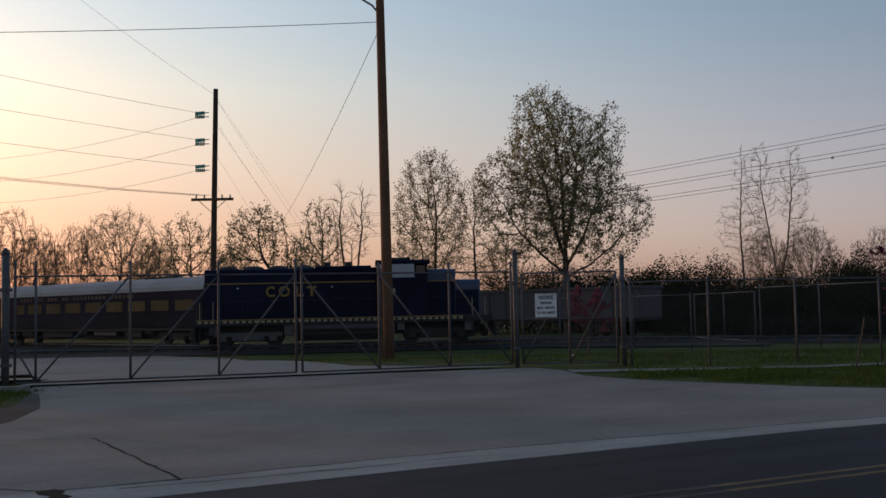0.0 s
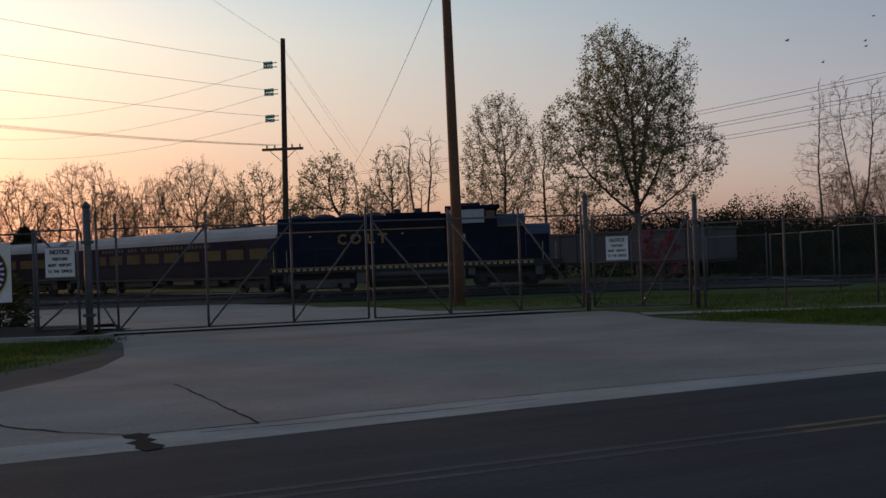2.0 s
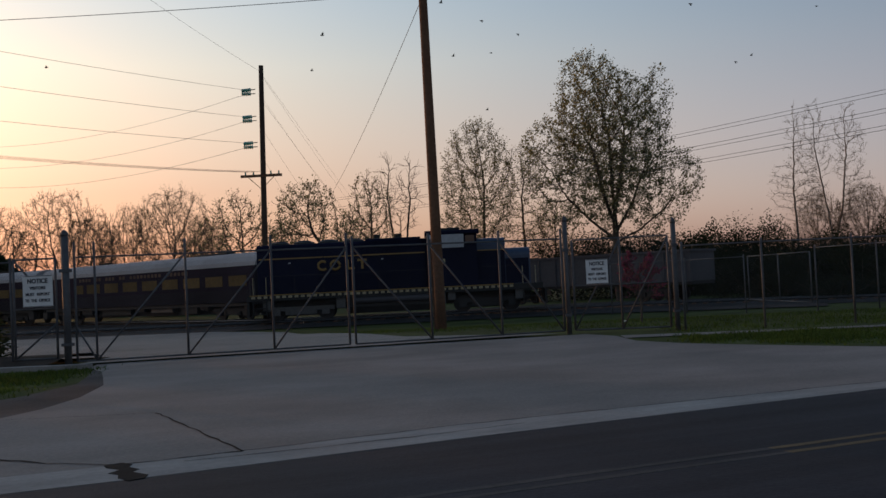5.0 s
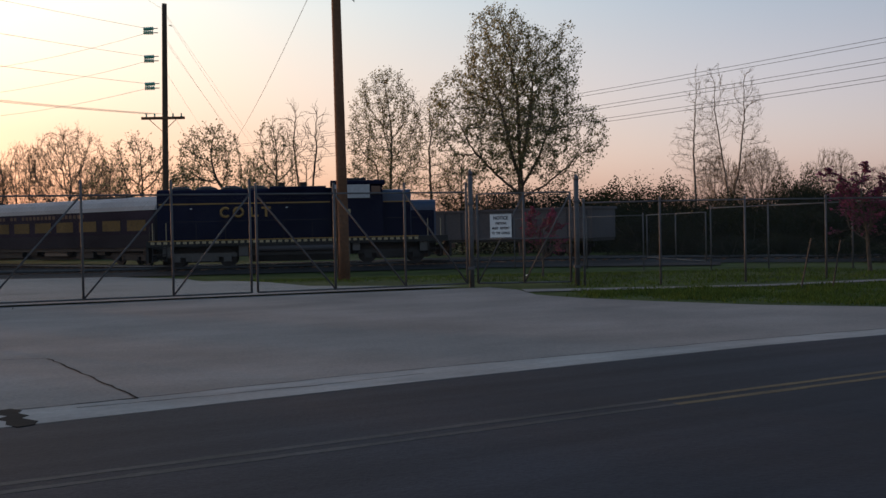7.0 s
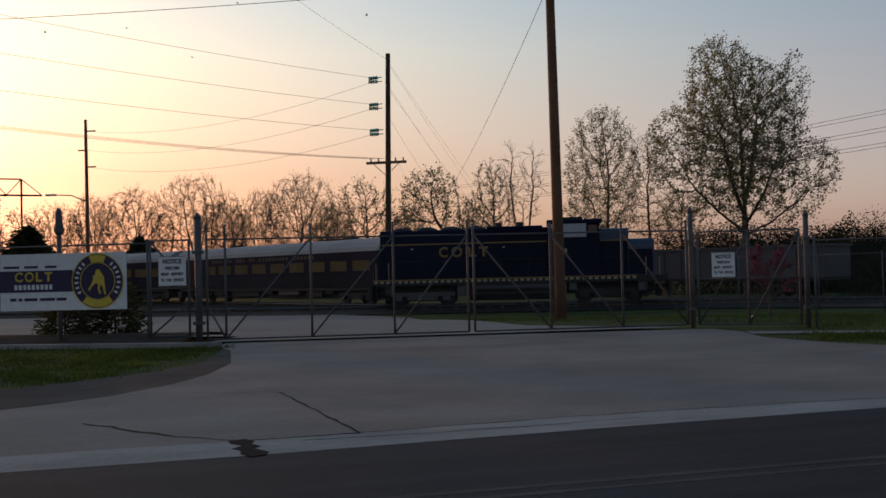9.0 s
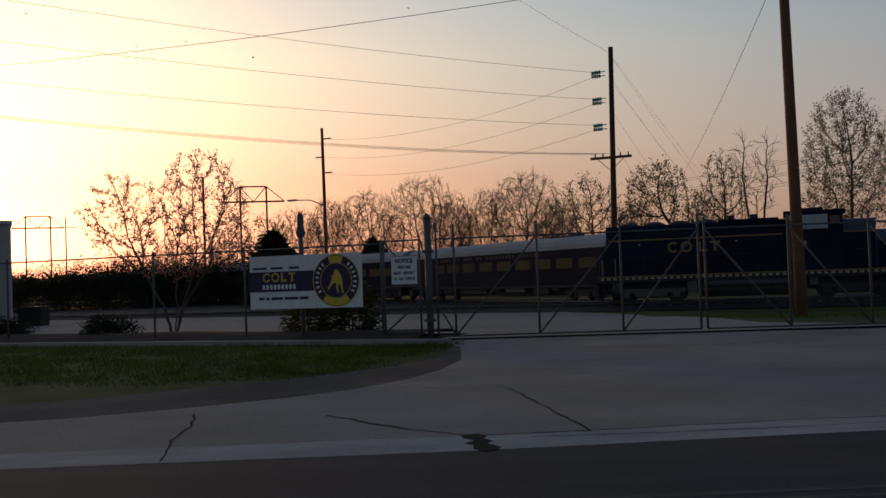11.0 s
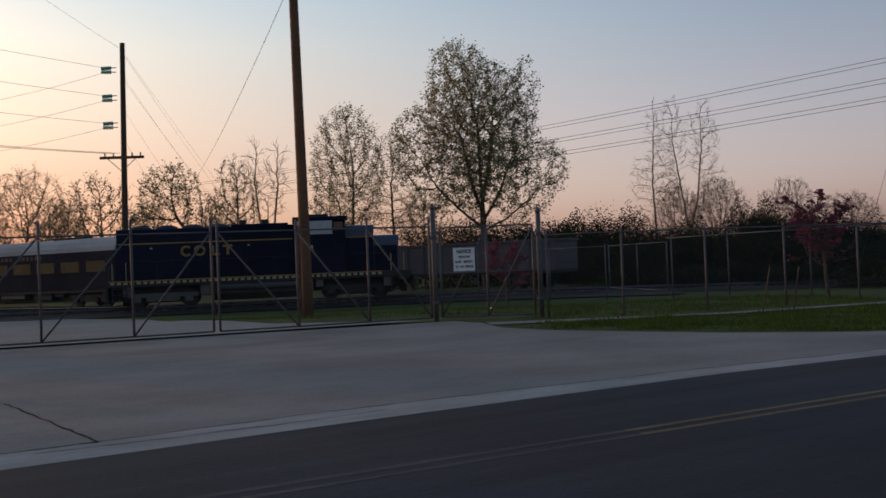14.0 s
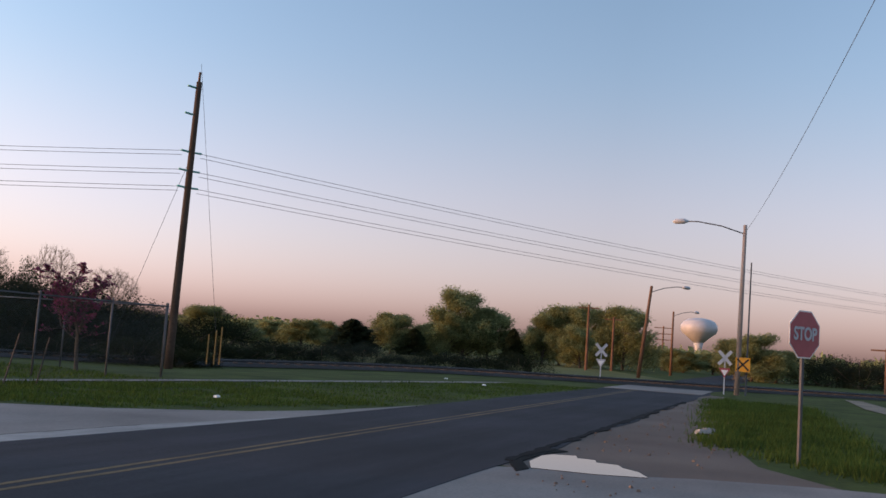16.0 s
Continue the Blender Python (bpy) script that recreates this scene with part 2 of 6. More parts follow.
def streaks(m, stretch, turn, lo, hi, scale):
    """Long worn marks over a material's colour."""
    n, l = m.node_tree.nodes, m.node_tree.links
    b = n["Principled BSDF"]
    src = b.inputs["Base Color"].links[0].from_socket
    tc, mp, nz, rp, mx = (n.new("ShaderNode" + k) for k in ("TexCoord", "Mapping", "TexNoise", "ValToRGB", "Mix"))
    mp.vector_type = "TEXTURE"
    mp.inputs["Rotation"].default_value = (0, 0, radians(turn))
    mp.inputs["Scale"].default_value = (stretch, 1, 1)
    nz.inputs["Scale"].default_value, nz.inputs["Detail"].default_value, nz.inputs["Roughness"].default_value = scale, 6, 0.62
    l.new(tc.outputs["Object"], mp.inputs["Vector"])
    l.new(mp.outputs["Vector"], nz.inputs["Vector"])
    l.new(nz.outputs["Fac"], rp.inputs["Fac"])
    rp.color_ramp.elements[0].position, rp.color_ramp.elements[1].position = 0.34, 0.68
    rp.color_ramp.elements[0].color, rp.color_ramp.elements[1].color = (lo, lo, lo, 1), (hi, hi, hi, 1)
    mx.data_type, mx.blend_type = "RGBA", "MULTIPLY"
    mx.inputs["Factor"].default_value = 1.0
    l.new(src, mx.inputs["A"])
    l.new(rp.outputs["Color"], mx.inputs["B"])
    l.new(mx.outputs["Result"], b.inputs["Base Color"])


streaks(M_ASPHALT, 14.0, 24.5, 0.72, 1.45, 1.5)
streaks(M_CONC, 2.5, 24.5, 0.84, 1.1, 0.55)
streaks(M_GUTTER, 3.0, 24.5, 0.75, 1.08, 2.2)
streaks(M_GRASS, 1.5, 10, 0.75, 1.25, 0.8)
streaks(M_LOT, 2.0, 10, 0.85, 1.08, 0.5)


# ---- mesh helpers
class MB:
    """Gathers vertices and faces for one mesh."""

    def __init__(self):
        self.v, self.f = [], []

    def box(self, c, s, rz=0.0, rx=0.0, ry=0.0, top=1.0):
        m = Matrix.Translation(c) @ Euler((rx, ry, rz)).to_matrix().to_4x4()
        k = len(self.v)
        for z in (-0.5, 0.5):
            g = top if z > 0 else 1.0
            for x, y in ((-0.5, -0.5), (0.5, -0.5), (0.5, 0.5), (-0.5, 0.5)):
                self.v.append(tuple(m @ Vector((x * s[0] * g, y * s[1] * g, z * s[2]))))
        self.f += [(k + 3, k + 2, k + 1, k), (k + 4, k + 5, k + 6, k + 7)]
        self.f += [(k + i, k + (i + 1) % 4, k + 4 + (i + 1) % 4, k + 4 + i) for i in range(4)]
        return self

    def tube(self, pts, rad, n=8, cap=True):
        pts = [Vector(p) for p in pts]
        rads = list(rad) if isinstance(rad, (list, tuple)) else [rad] * len(pts)
        k = len(self.v)
        d = (pts[1] - pts[0]).normalized()
        up = Vector((0, 0, 1)) if abs(d.z) < 0.9 else Vector((1, 0, 0))
        for i, p in enumerate(pts):
            a, b = pts[max(i - 1, 0)], pts[min(i + 1, len(pts) - 1)]
            d = (b - a).normalized()
            s = d.cross(up)
            if s.length < 1e-4:
                s = d.orthogonal()
            s.normalize()
            t = s.cross(d)
            for j in range(n):
                w = 2 * math.pi * j / n
                self.v.append(tuple(p + (s * math.cos(w) + t * math.sin(w)) * rads[i]))
        for i in range(len(pts) - 1):
            for j in range(n):
                q, r = k + i * n + j, k + i * n + (j + 1) % n
                self.f.append((q, r, r + n, q + n))
        if cap:
            self.f.append(tuple(k + j for j in reversed(range(n))))
            self.f.append(tuple(k + (len(pts) - 1) * n + j for j in range(n)))
        return self

    def prism(self, poly, z0, z1):
        """A flat polygon (x, y) given thickness."""
        k, n = len(self.v), len(poly)
        self.v += [(x, y, z0) for x, y in poly] + [(x, y, z1) for x, y in poly]
        self.f.append(tuple(k + i for i in reversed(range(n))))
        self.f.append(tuple(k + n + i for i in range(n)))
        self.f += [(k + i, k + (i + 1) % n, k + n + (i + 1) % n, k + n + i) for i in range(n)]
        return self

    def face_prism(self, poly, m, d):
        """A polygon in the x-z plane of m, pushed d along its -y."""
        k, n = len(self.v), len(poly)
        for y in (0, -d):
            self.v += [tuple(m @ Vector((x, y, z))) for x, z in poly]
        self.f.append(tuple(k + i for i in reversed(range(n))))
        self.f.append(tuple(k + n + i for i in range(n)))
        self.f += [(k + i, k + (i + 1) % n, k + n + (i + 1) % n, k + n + i) for i in range(n)]
        return self

    def quad(self, a, b, c, d):
        k = len(self.v)
        self.v += [tuple(a), tuple(b), tuple(c), tuple(d)]
        self.f.append((k, k + 1, k + 2, k + 3))

    def mesh(self, name, material, smooth=False):
        me = bpy.data.meshes.new(name)
        me.from_pydata(self.v, [], self.f)
        me.materials.append(material)
        if smooth:
            me.shade_smooth()
        me.update()
        return me


def thing(name, label, category, m=None, group="", kind=""):
    ob = new(name)
    ob.empty_display_size = 0.2
    if m is not None:
        ob.matrix_basis = m
    return tagged(ob, label, category, group, kind)


def part(name, mb, material, parent, label="", smooth=False, kind="", m=None):
    me = mb if isinstance(mb, bpy.types.Mesh) else mb.mesh(name, material, smooth)
    ob = new(name, me)
    ob.parent = parent
    if m is not None:
        ob.matrix_basis = m
    return tagged(ob, label, kind=kind)


def solo(name, mb, material, label, category, kind="", group="", smooth=False):
    ob = new(name, mb.mesh(name, material, smooth))
    return tagged(ob, label, category, group, kind)


def text(words, size, m, parent, material, name="lettering", width=None):
    cu = bpy.data.curves.new("words", "FONT")
    cu.body, cu.size, cu.align_x, cu.align_y, cu.extrude = words, size, "CENTER", "CENTER", 0.004
    cu.offset = size * 0.028
    tmp = new("words", cu)
    bpy.context.view_layer.update()
    me = bpy.data.meshes.new_from_object(tmp.evaluated_get(bpy.context.evaluated_depsgraph_get()))
    bpy.data.objects.remove(tmp)
    xs = [v.co.x for v in me.vertices]
    k = width / (max(xs) - min(xs)) if width else 1.0
    me.transform(Matrix.Diagonal((k, 1, 1, 1)))
    me.transform(pose(0, 0, 0, 90, 0, 0))
    me.materials.clear()
    me.materials.append(material)
    ob = new(name, me)
    ob.parent, ob.matrix_basis = parent, m
    return ob


def smooth01(x):
    x = max(0.0, min(1.0, x))
    return x * x * (3 - 2 * x)


def gz(x, y):
    """Height of the ground: the yard lies a little lower than the road."""
    return -0.58 * smooth01((y - 29) / 17) * (1 - smooth01((x - 22) / 22))


def polar(az, r):
    """Place at a bearing (degrees to the left of +y) and a distance from the origin."""
    return (-r * math.sin(radians(az)), r * math.cos(radians(az)))


ROAD_A = radians(24.5)
RU, RN = (math.cos(ROAD_A), math.sin(ROAD_A)), (-math.sin(ROAD_A), math.cos(ROAD_A))


def road(s, n):
    return (s * RU[0] + n * RN[0], s * RU[1] + n * RN[1])

# ---- ground, road and paving
def axis(fine, far):
    out, p, d = [0.0], 0.0, fine
    while p < far:
        p += d
        out.append(p)
        if p > 60:
            d *= 1.35
    return [-q for q in reversed(out[1:])] + out


mb = MB()
ax = axis(3.0, 3000)
n_ax = len(ax)
for yy in ax:
    for xx in ax:
        mb.v.append((xx, yy, gz(xx, yy)))
for i in range(n_ax - 1):
    for j in range(n_ax - 1):
        k = i * n_ax + j
        mb.f.append((k, k + 1, k + 1 + n_ax, k + n_ax))
solo("ground", mb, M_GRASS, "short green grass ground reaching the horizon", "ground", "structure")


def sheet(name, rows, z, material, label, category="pavement", nx=12):
    """A surface over the ground between two edges, each a row of (x, y)."""
    fine = [rows[0]]
    for (a0, b0), (a1, b1) in zip(rows, rows[1:]):
        k = max(1, int(max(math.dist(a0, a1), math.dist(b0, b1)) / 1.6))
        mixed = lambda p, q, f: (p[0] + (q[0] - p[0]) * f, p[1] + (q[1] - p[1]) * f)
        fine += [(mixed(a0, a1, (i + 1) / k), mixed(b0, b1, (i + 1) / k)) for i in range(k)]
    rows = fine
    mb, n = MB(), len(rows)
    for a, b in rows:
        for j in range(nx + 1):
            x, y = a[0] + (b[0] - a[0]) * j / nx, a[1] + (b[1] - a[1]) * j / nx
            mb.v.append((x, y, gz(x, y) + z))
    for i in range(n - 1):
        for j in range(nx):
            k = i * (nx + 1) + j
            mb.f.append((k, k + 1, k + nx + 2, k + nx + 1))
    return solo(name, mb, material, label, category, "structure")


mb = MB()
rnd = random.Random(4)
edge_r = [road(s, 3.5 + 0.12 * math.sin(s * 0.7) + rnd.uniform(-0.06, 0.06)) for s in np.arange(-60, 300, 1.5)]
edge_l = [road(s, n) for s, n in ((300, 8.5), (40, 8.5), (18, 8.55), (13, 8.75), (9, 8.95), (4, 8.82), (0.5, 8.62), (-60, 8.62))]
mb.prism(edge_r + edge_l, -0.1, 0.014)
solo("road", mb, M_ASPHALT, "dark grey asphalt two-lane road, worn and patched", "road", "structure")
for s0, s1, material, label in ((-40.0, 5.5, M_WORN, "double centre line worn almost to the asphalt"), (5.5, 70.0, M_YELLOW, "faded double yellow centre line painted on the road")):
    mb = MB()
    for side in (0.0, 0.22):
        for s in np.arange(s0, s1, 0.5):
            n0 = 6.36 + 0.008 * s + side
            wob = [n0 + rnd.uniform(-0.008, 0.008) for _ in range(2)] + [n0 + 0.085 + rnd.uniform(-0.012, 0.012) for _ in range(2)]
            mb.prism([road(s, wob[0]), road(s + 0.5, wob[1]), road(s + 0.5, wob[2]), road(s, wob[3])], 0.005, 0.016)
    solo("road_marking", mb, material, label, "road marking", "structure")
mb = MB().prism([road(-60, 8.62), road(0.5, 8.62), road(4, 8.82), road(9, 8.95), road(13, 8.75), road(17, 8.6), road(13, 9.25), road(9, 9.5), road(4, 9.62), road(1, 9.42), road(-60, 9.42)], -0.1, 0.018)
solo("gutter", mb, M_GUTTER, "pale concrete gutter strip along the road", "gutter", "structure")
APRON = [road(-60, 9.43), road(1, 9.43), road(4, 9.63), road(9, 9.51), road(13, 9.26), road(17, 8.61), road(24, 8.54), (15.6, 16.8), (13.6, 16.2), (11.6, 16.0), (8.8, 16.6), (6.7, 17.8), (5.1, 19.3), (3.9, 20.6), (3.1, 22.0), (2.9, 24.0), (2.3, 25.2),
         (-4, 23.8), (-9.2, 22.1), (-8.9, 20.9), (-8.2, 19.9), (-7.6, 18.5), (-6.9, 16.8), (-6.5, 14.9), (-6.45, 13.5), (-6.7, 12.1), (-7.1, 11.25), (-7.9, 10.1), (-8.8, 9.05), (-15.2, 4.6), road(-60, 12.1)]
mb = MB().prism(APRON, -0.1, 0.014)
solo("driveway", mb, M_CONC, "wide grey concrete driveway apron before the gate", "driveway", "structure")

sheet("gravel_edge", [((-8.7, 20.7), (-8.3, 20.0)), ((-8.1, 19.0), (-7.55, 18.6)), ((-7.6, 17.3), (-6.85, 16.9)), ((-7.7, 15.4), (-6.5, 14.9)), ((-8.3, 13.9), (-6.45, 13.5)), ((-9.0, 12.6), (-6.7, 12.1)), ((-9.6, 11.6), (-7.1, 11.25)), ((-10.2, 10.7), (-7.9, 10.1)), ((-11.4, 9.7), (-8.8, 9.05)), ((-17, 6.0), (-15.2, 4.6)), ((-40, -2), (-38, -4))], 0.011, M_GRIT, "worn gravel strip between grass and driveway", "gravel", 4)

# ---- yard, tracks, field
sheet("yard_lot", [((-40, 24.65), (-2.4, 27.1)), ((-44, 29), (-5.6, 33)), ((-50, 36), (-7.9, 41)), ((-60, 45), (-10.0, 46.5)), ((-80, 64), (-15, 51)), ((-110, 88), (-40, 66))], 0.045, M_LOT, "pale gravel yard inside the fence", "yard", 24)
sheet("yard_apron", [((-40, 24.2), (-9.65, 24.2)), ((-40, 24.66), (-9.65, 26.62))], 0.041, M_LOT, "pale gravel strip behind the bed", "yard", 24)
sheet("gate_paving", [((-9.6, 21.95), (1.7, 25.45)), ((-9.7, 26.9), (-2.5, 27.3))], 0.05, M_LOT, "pale gravel paving under the gate", "pavement", 24)
sheet("track_bed", [((-110, 90), (-110, 130)), ((-60, 56), (-60, 100)), ((-15, 50.5), (-15, 66)), ((5, 51.5), (5, 72)), ((16, 48), (22, 66))], 0.055, M_BALLAST, "dark cinder ground round the tracks", "track bed", 16)
sheet("field", [((26, 55), (66, 37)), ((48, 95), (104, 72)), ((95, 190), (200, 130))], 0.02, M_FIELD, "dry olive grass field behind the tracks", "field", 14)
TRACK = [(-60, 56), (-14, 54.6), (4, 56.2), (10, 56.5), (19, 53), (32, 45), (46, 36.4), (60, 28), (84, 14)]


def spline(pts, step):
    out = []
    for i in range(len(pts) - 1):
        p0, p1, p2, p3 = (Vector(pts[max(0, min(len(pts) - 1, i + d))]) for d in (-1, 0, 1, 2))
        k = max(2, int((p2 - p1).length / step))
        for j in range(k):
            t = j / k
            out.append(0.5 * (2 * p1 + (p2 - p0) * t + (2 * p0 - 5 * p1 + 4 * p2 - p3) * t * t + (3 * p1 - p0 - 3 * p2 + p3) * t ** 3))
    out.append(Vector(pts[-1]))
    return out


def track(pts, label):
    c = spline(pts, 2.0)
    t = thing("railway_track", label, "railway track", kind="structure")
    bed, sl, rails = MB(), MB(), [MB(), MB()]
    sides = []
    for i, p in enumerate(c):
        d = (c[min(i + 1, len(c) - 1)] - c[max(i - 1, 0)]).normalized()
        sides.append(Vector((-d.y, d.x)))
    for i in range(len(c)):
        z = gz(*c[i])
        for w, h in ((-2.1, 0.0), (-1.4, 0.14), (1.4, 0.14), (2.1, 0.0)):
            q = c[i] + sides[i] * w
            bed.v.append((q.x, q.y, z + h + 0.03))
        if i:
            k = 4 * i
            bed.f += [(k - 4 + j, k - 3 + j, k + 1 + j, k + j) for j in range(3)]
    for i in range(len(c) - 1):
        for f in (0.0, 0.33, 0.66):
            p = c[i].lerp(c[i + 1], f)
            sl.box((p.x, p.y, gz(*p) + 0.16), (0.22, 2.5, 0.12), math.atan2(-sides[i].x, sides[i].y))
    for r, s in zip(rails, (-0.75, 0.75)):
        r.tube([(p.x + d.x * s, p.y + d.y * s, gz(*p) + 0.29) for p, d in zip(c, sides)], 0.06, 6)
    part("ballast", bed, M_BALLAST, t)
    part("sleepers", sl, M_RUST, t, kind="stuff")
    for r in rails:
        part("rail", r, M_STEEL, t)


track(TRACK, "dark ballasted railway track curving to the road crossing")
COACH_AT, COACH_AZ = [(-12.5, 58.2)], (143, 150, 154, 156)
for a in COACH_AZ:
    p = COACH_AT[-1]
    COACH_AT.append((p[0] + 26.6 * math.cos(radians(a)), p[1] + 26.6 * math.sin(radians(a))))
track([(-2, 58.0), COACH_AT[0]] + COACH_AT[1:] + [(-150, 128)], "dark ballasted siding under the coaches")
mb = MB().prism([road(50, 3.7), road(58, 3.7), road(58, 8.5), road(50, 8.5)], -0.05, 0.03)
solo("crossing_panel", mb, M_CONC, "pale concrete level-crossing panels across the road", "crossing", "structure")
sheet("sidewalk", [((3.0, 23.0), (3.0, 24.0)), ((5.0, 22.9), (5.0, 23.7)), ((9.0, 23.0), (9.0, 23.6)), ((13.5, 24.2), (13.4, 24.8)), ((15.2, 24.8), (15.1, 25.4)), ((23, 26.6), (23, 27.3)), ((36, 29.6), (36, 30.4))], 0.022, M_CONC, "narrow pale concrete footpath through the grass")
# far side of the road where the camera stands
solo("side_apron", MB().prism([road(-30, 3.9), road(12.6, 3.9), road(13.0, 3.3), (11.3, 7.3), (12.2, 6.7), (13.4, 5.4), (14.4, 3.8), (16, -2), (14, -30), (-30, -30)], -0.1, 0.008), M_CONC, "grey concrete side-road apron", "pavement", "structure")
solo("shoulder", MB().prism([(11.2, 7.6), road(13, 3.3), road(13.2, 3.9), road(30, 3.9), road(52, 3.9), road(50, 2.6), road(30, 1.8), road(21, 1.0), road(16.5, 0.3), (13.5, 5.2), (11.3, 7.2)], -0.1, 0.004), M_GRAVEL, "rough gravel shoulder beside the road", "shoulder", "structure")
rnd = random.Random(8)
poly = [(10.6, 8.25), (11.2, 8.75), (12.0, 9.15), (12.35, 9.2), (12.6, 8.95), (12.35, 8.75), (12.45, 8.5), (12.2, 8.3), (12.3, 8.0), (12.05, 7.75), (11.9, 7.4), (11.5, 7.0), (11.0, 7.5)]
solo("puddle", MB().prism(poly, 0.0, 0.016), M_WATER, "still rain puddle mirroring the sky on broken paving", "puddle", "structure")
rims = np.arange(13.6, 40, 0.35)
poly = [road(s, 3.6 + rnd.uniform(0, 0.1)) for s in rims] + [road(s, 3.56 - rnd.uniform(0.0, 0.22) * (0.4 + 0.6 * math.sin(s * 1.1) ** 2)) for s in rims[::-1]]
solo("broken_edge", MB().prism(poly, 0.0, 0.022), M_CRACK, "dark broken asphalt edge along the shoulder", "road edge", "structure")
solo("pothole_edge", MB().prism([(10.1, 8.1), (10.9, 8.9), (12.2, 9.6), (13.1, 9.75), (13.0, 9.4), (12.2, 9.3), (11.1, 8.8), (10.5, 8.2)], 0.0, 0.018), M_CRACK, "dark broken asphalt edge beside the puddle", "pothole", "structure")
sheet("dirt_track", [((19.6, -1.5), (20.6, 1.6)), ((24, 2.2), (24.5, 4.2)), ((32, 7.2), (32.3, 9.0)), ((45, 15.0), (45, 16.6)), ((58, 21.6), (58, 22.6))], 0.035, M_DIRT, "pale rutted dirt track through the verge", "track", 4)


def crack(name, pts, w, z=0.02, label="dark crack in the concrete"):
    mb, r = MB(), random.Random(name)
    fine = []
    for a, b in zip(pts, pts[1:]):
        k = max(2, int(math.dist(a, b) / 0.18))
        fine += [(a[0] + (b[0] - a[0]) * i / k + r.uniform(-.025, .025), a[1] + (b[1] - a[1]) * i / k + r.uniform(-.025, .025)) for i in range(k)]
    fine.append(pts[-1])
    for i, p in enumerate(fine):
        q = w * r.uniform(0.5, 1.3)
        mb.v += [(p[0], p[1] - q, z), (p[0] + q * 0.6, p[1] + q, z)]
        if i:
            mb.f.append((2 * i - 2, 2 * i, 2 * i + 1, 2 * i - 1))
    solo("crack", mb, M_CRACK, label, "crack", "structure")


rs = random.Random(21)
mb = MB()
for _ in range(260):
    s_, n_ = rs.uniform(11, 44), rs.uniform(1.0, 3.5)
    x, y = road(s_, n_)
    if math.hypot(x - 11.8, y - 8.2) < 1.5:
        continue
    k = rs.uniform(0.012, 0.04)
    mb.box((x, y, 0.012 + k * 0.3), (k * 1.5, k, k * 0.8), rs.uniform(0, 3), 0, 0, 0.6)
solo("shoulder_stones", mb, M_GRAVEL, "loose pale stones on the gravel shoulder", "stones", "stuff")
crack("a", [(-4.45, 12.5), (-3.45, 10.85), (-2.48, 9.25)], 0.016)
crack("b", [(-2.48, 9.25), (-3.47, 8.76), (-4.3, 9.0), (-4.8, 9.25), (-5.25, 9.55), (-5.7, 9.75)], 0.017)
crack("c", [(-7.4, 9.58), (-6.9, 8.9), (-6.4, 7.9), (-5.73, 6.92)], 0.018)
crack("d", [road(1, 9.43), road(4, 9.63), road(9, 9.51), road(13, 9.26)], 0.014)
crack("e", [road(s, 9.2 + 0.1 * math.sin(s * 3)) for s in (1, 2, 3.2, 4.5)], 0.012)
crack("f", [(-6.4, 12.4), (-4.45, 12.5)], 0.008)
solo("pothole", MB().prism([(-3.62, 8.74), (-3.5, 8.86), (-3.36, 8.76), (-3.34, 8.62), (-3.2, 8.5), (-3.22, 8.38), (-3.02, 8.22), (-3.0, 8.08), (-3.1, 7.98), (-3.24, 8.1), (-3.3, 8.26), (-3.42, 8.34), (-3.38, 8.5), (-3.54, 8.6)], 0.0, 0.021), M_CRACK, "dark broken hole in the gutter joint", "pothole", "structure")
solo("bed_kerb", MB().prism([(-60, 20.9), (-9.6, 20.95), (-9.0, 21.0), (-8.95, 21.25), (-60, 21.15)], -0.05, 0.1), M_GUTTER, "pale concrete kerb before the planting bed", "kerb", "structure")
mb = MB()
r = random.Random(3)
for i in range(26):
    for j in range(6):
        x, y = -60 + i * 2.0, 21.2 + j * 0.62
        mb.v.append((x, y, 0.06 + 0.16 * math.sin(math.pi * j / 5) + r.uniform(0, 0.05)))
        if i and j:
            k = i * 6 + j
            mb.f.append((k - 7, k - 1, k, k - 6))
solo("planting_bed", mb, M_MULCH, "dark mulch planting bed along the fence", "planting bed", "structure")


# ---- fences and gates
def mesh_fabric(mb, p, q, z0, z1, pitch=0.075, w=0.0016):
    """Chain-link wires between the posts p and q."""
    p, q = Vector(p), Vector(q)
    L, H = (q - p).length, z1 - z0
    d = (q - p) / L
    nrm = Vector((-d.y, d.x)) * w * 0.5
    for sgn in (1, -1):
        s = -H if sgn > 0 else 0.0
        end = L if sgn > 0 else L + H
        while s < end:
            a, za = s, 0.0
            b, zb = s + sgn * H, H
            if sgn > 0:
                if a < 0:
                    za, a = -a, 0.0
                if b > L:
                    zb, b = H - (b - L), L
            else:
                if a > L:
                    za, a = a - L, L
                if b < 0:
                    zb, b = H + b, 0.0
            if zb > za + 0.01:
                A, B = p + d * a, p + d * b
                mb.quad((A.x - nrm.x, A.y - nrm.y, z0 + za - w), (A.x + nrm.x, A.y + nrm.y, z0 + za + w), (B.x + nrm.x, B.y + nrm.y, z0 + zb + w), (B.x - nrm.x, B.y - nrm.y, z0 + zb - w))
            s += pitch
    return mb


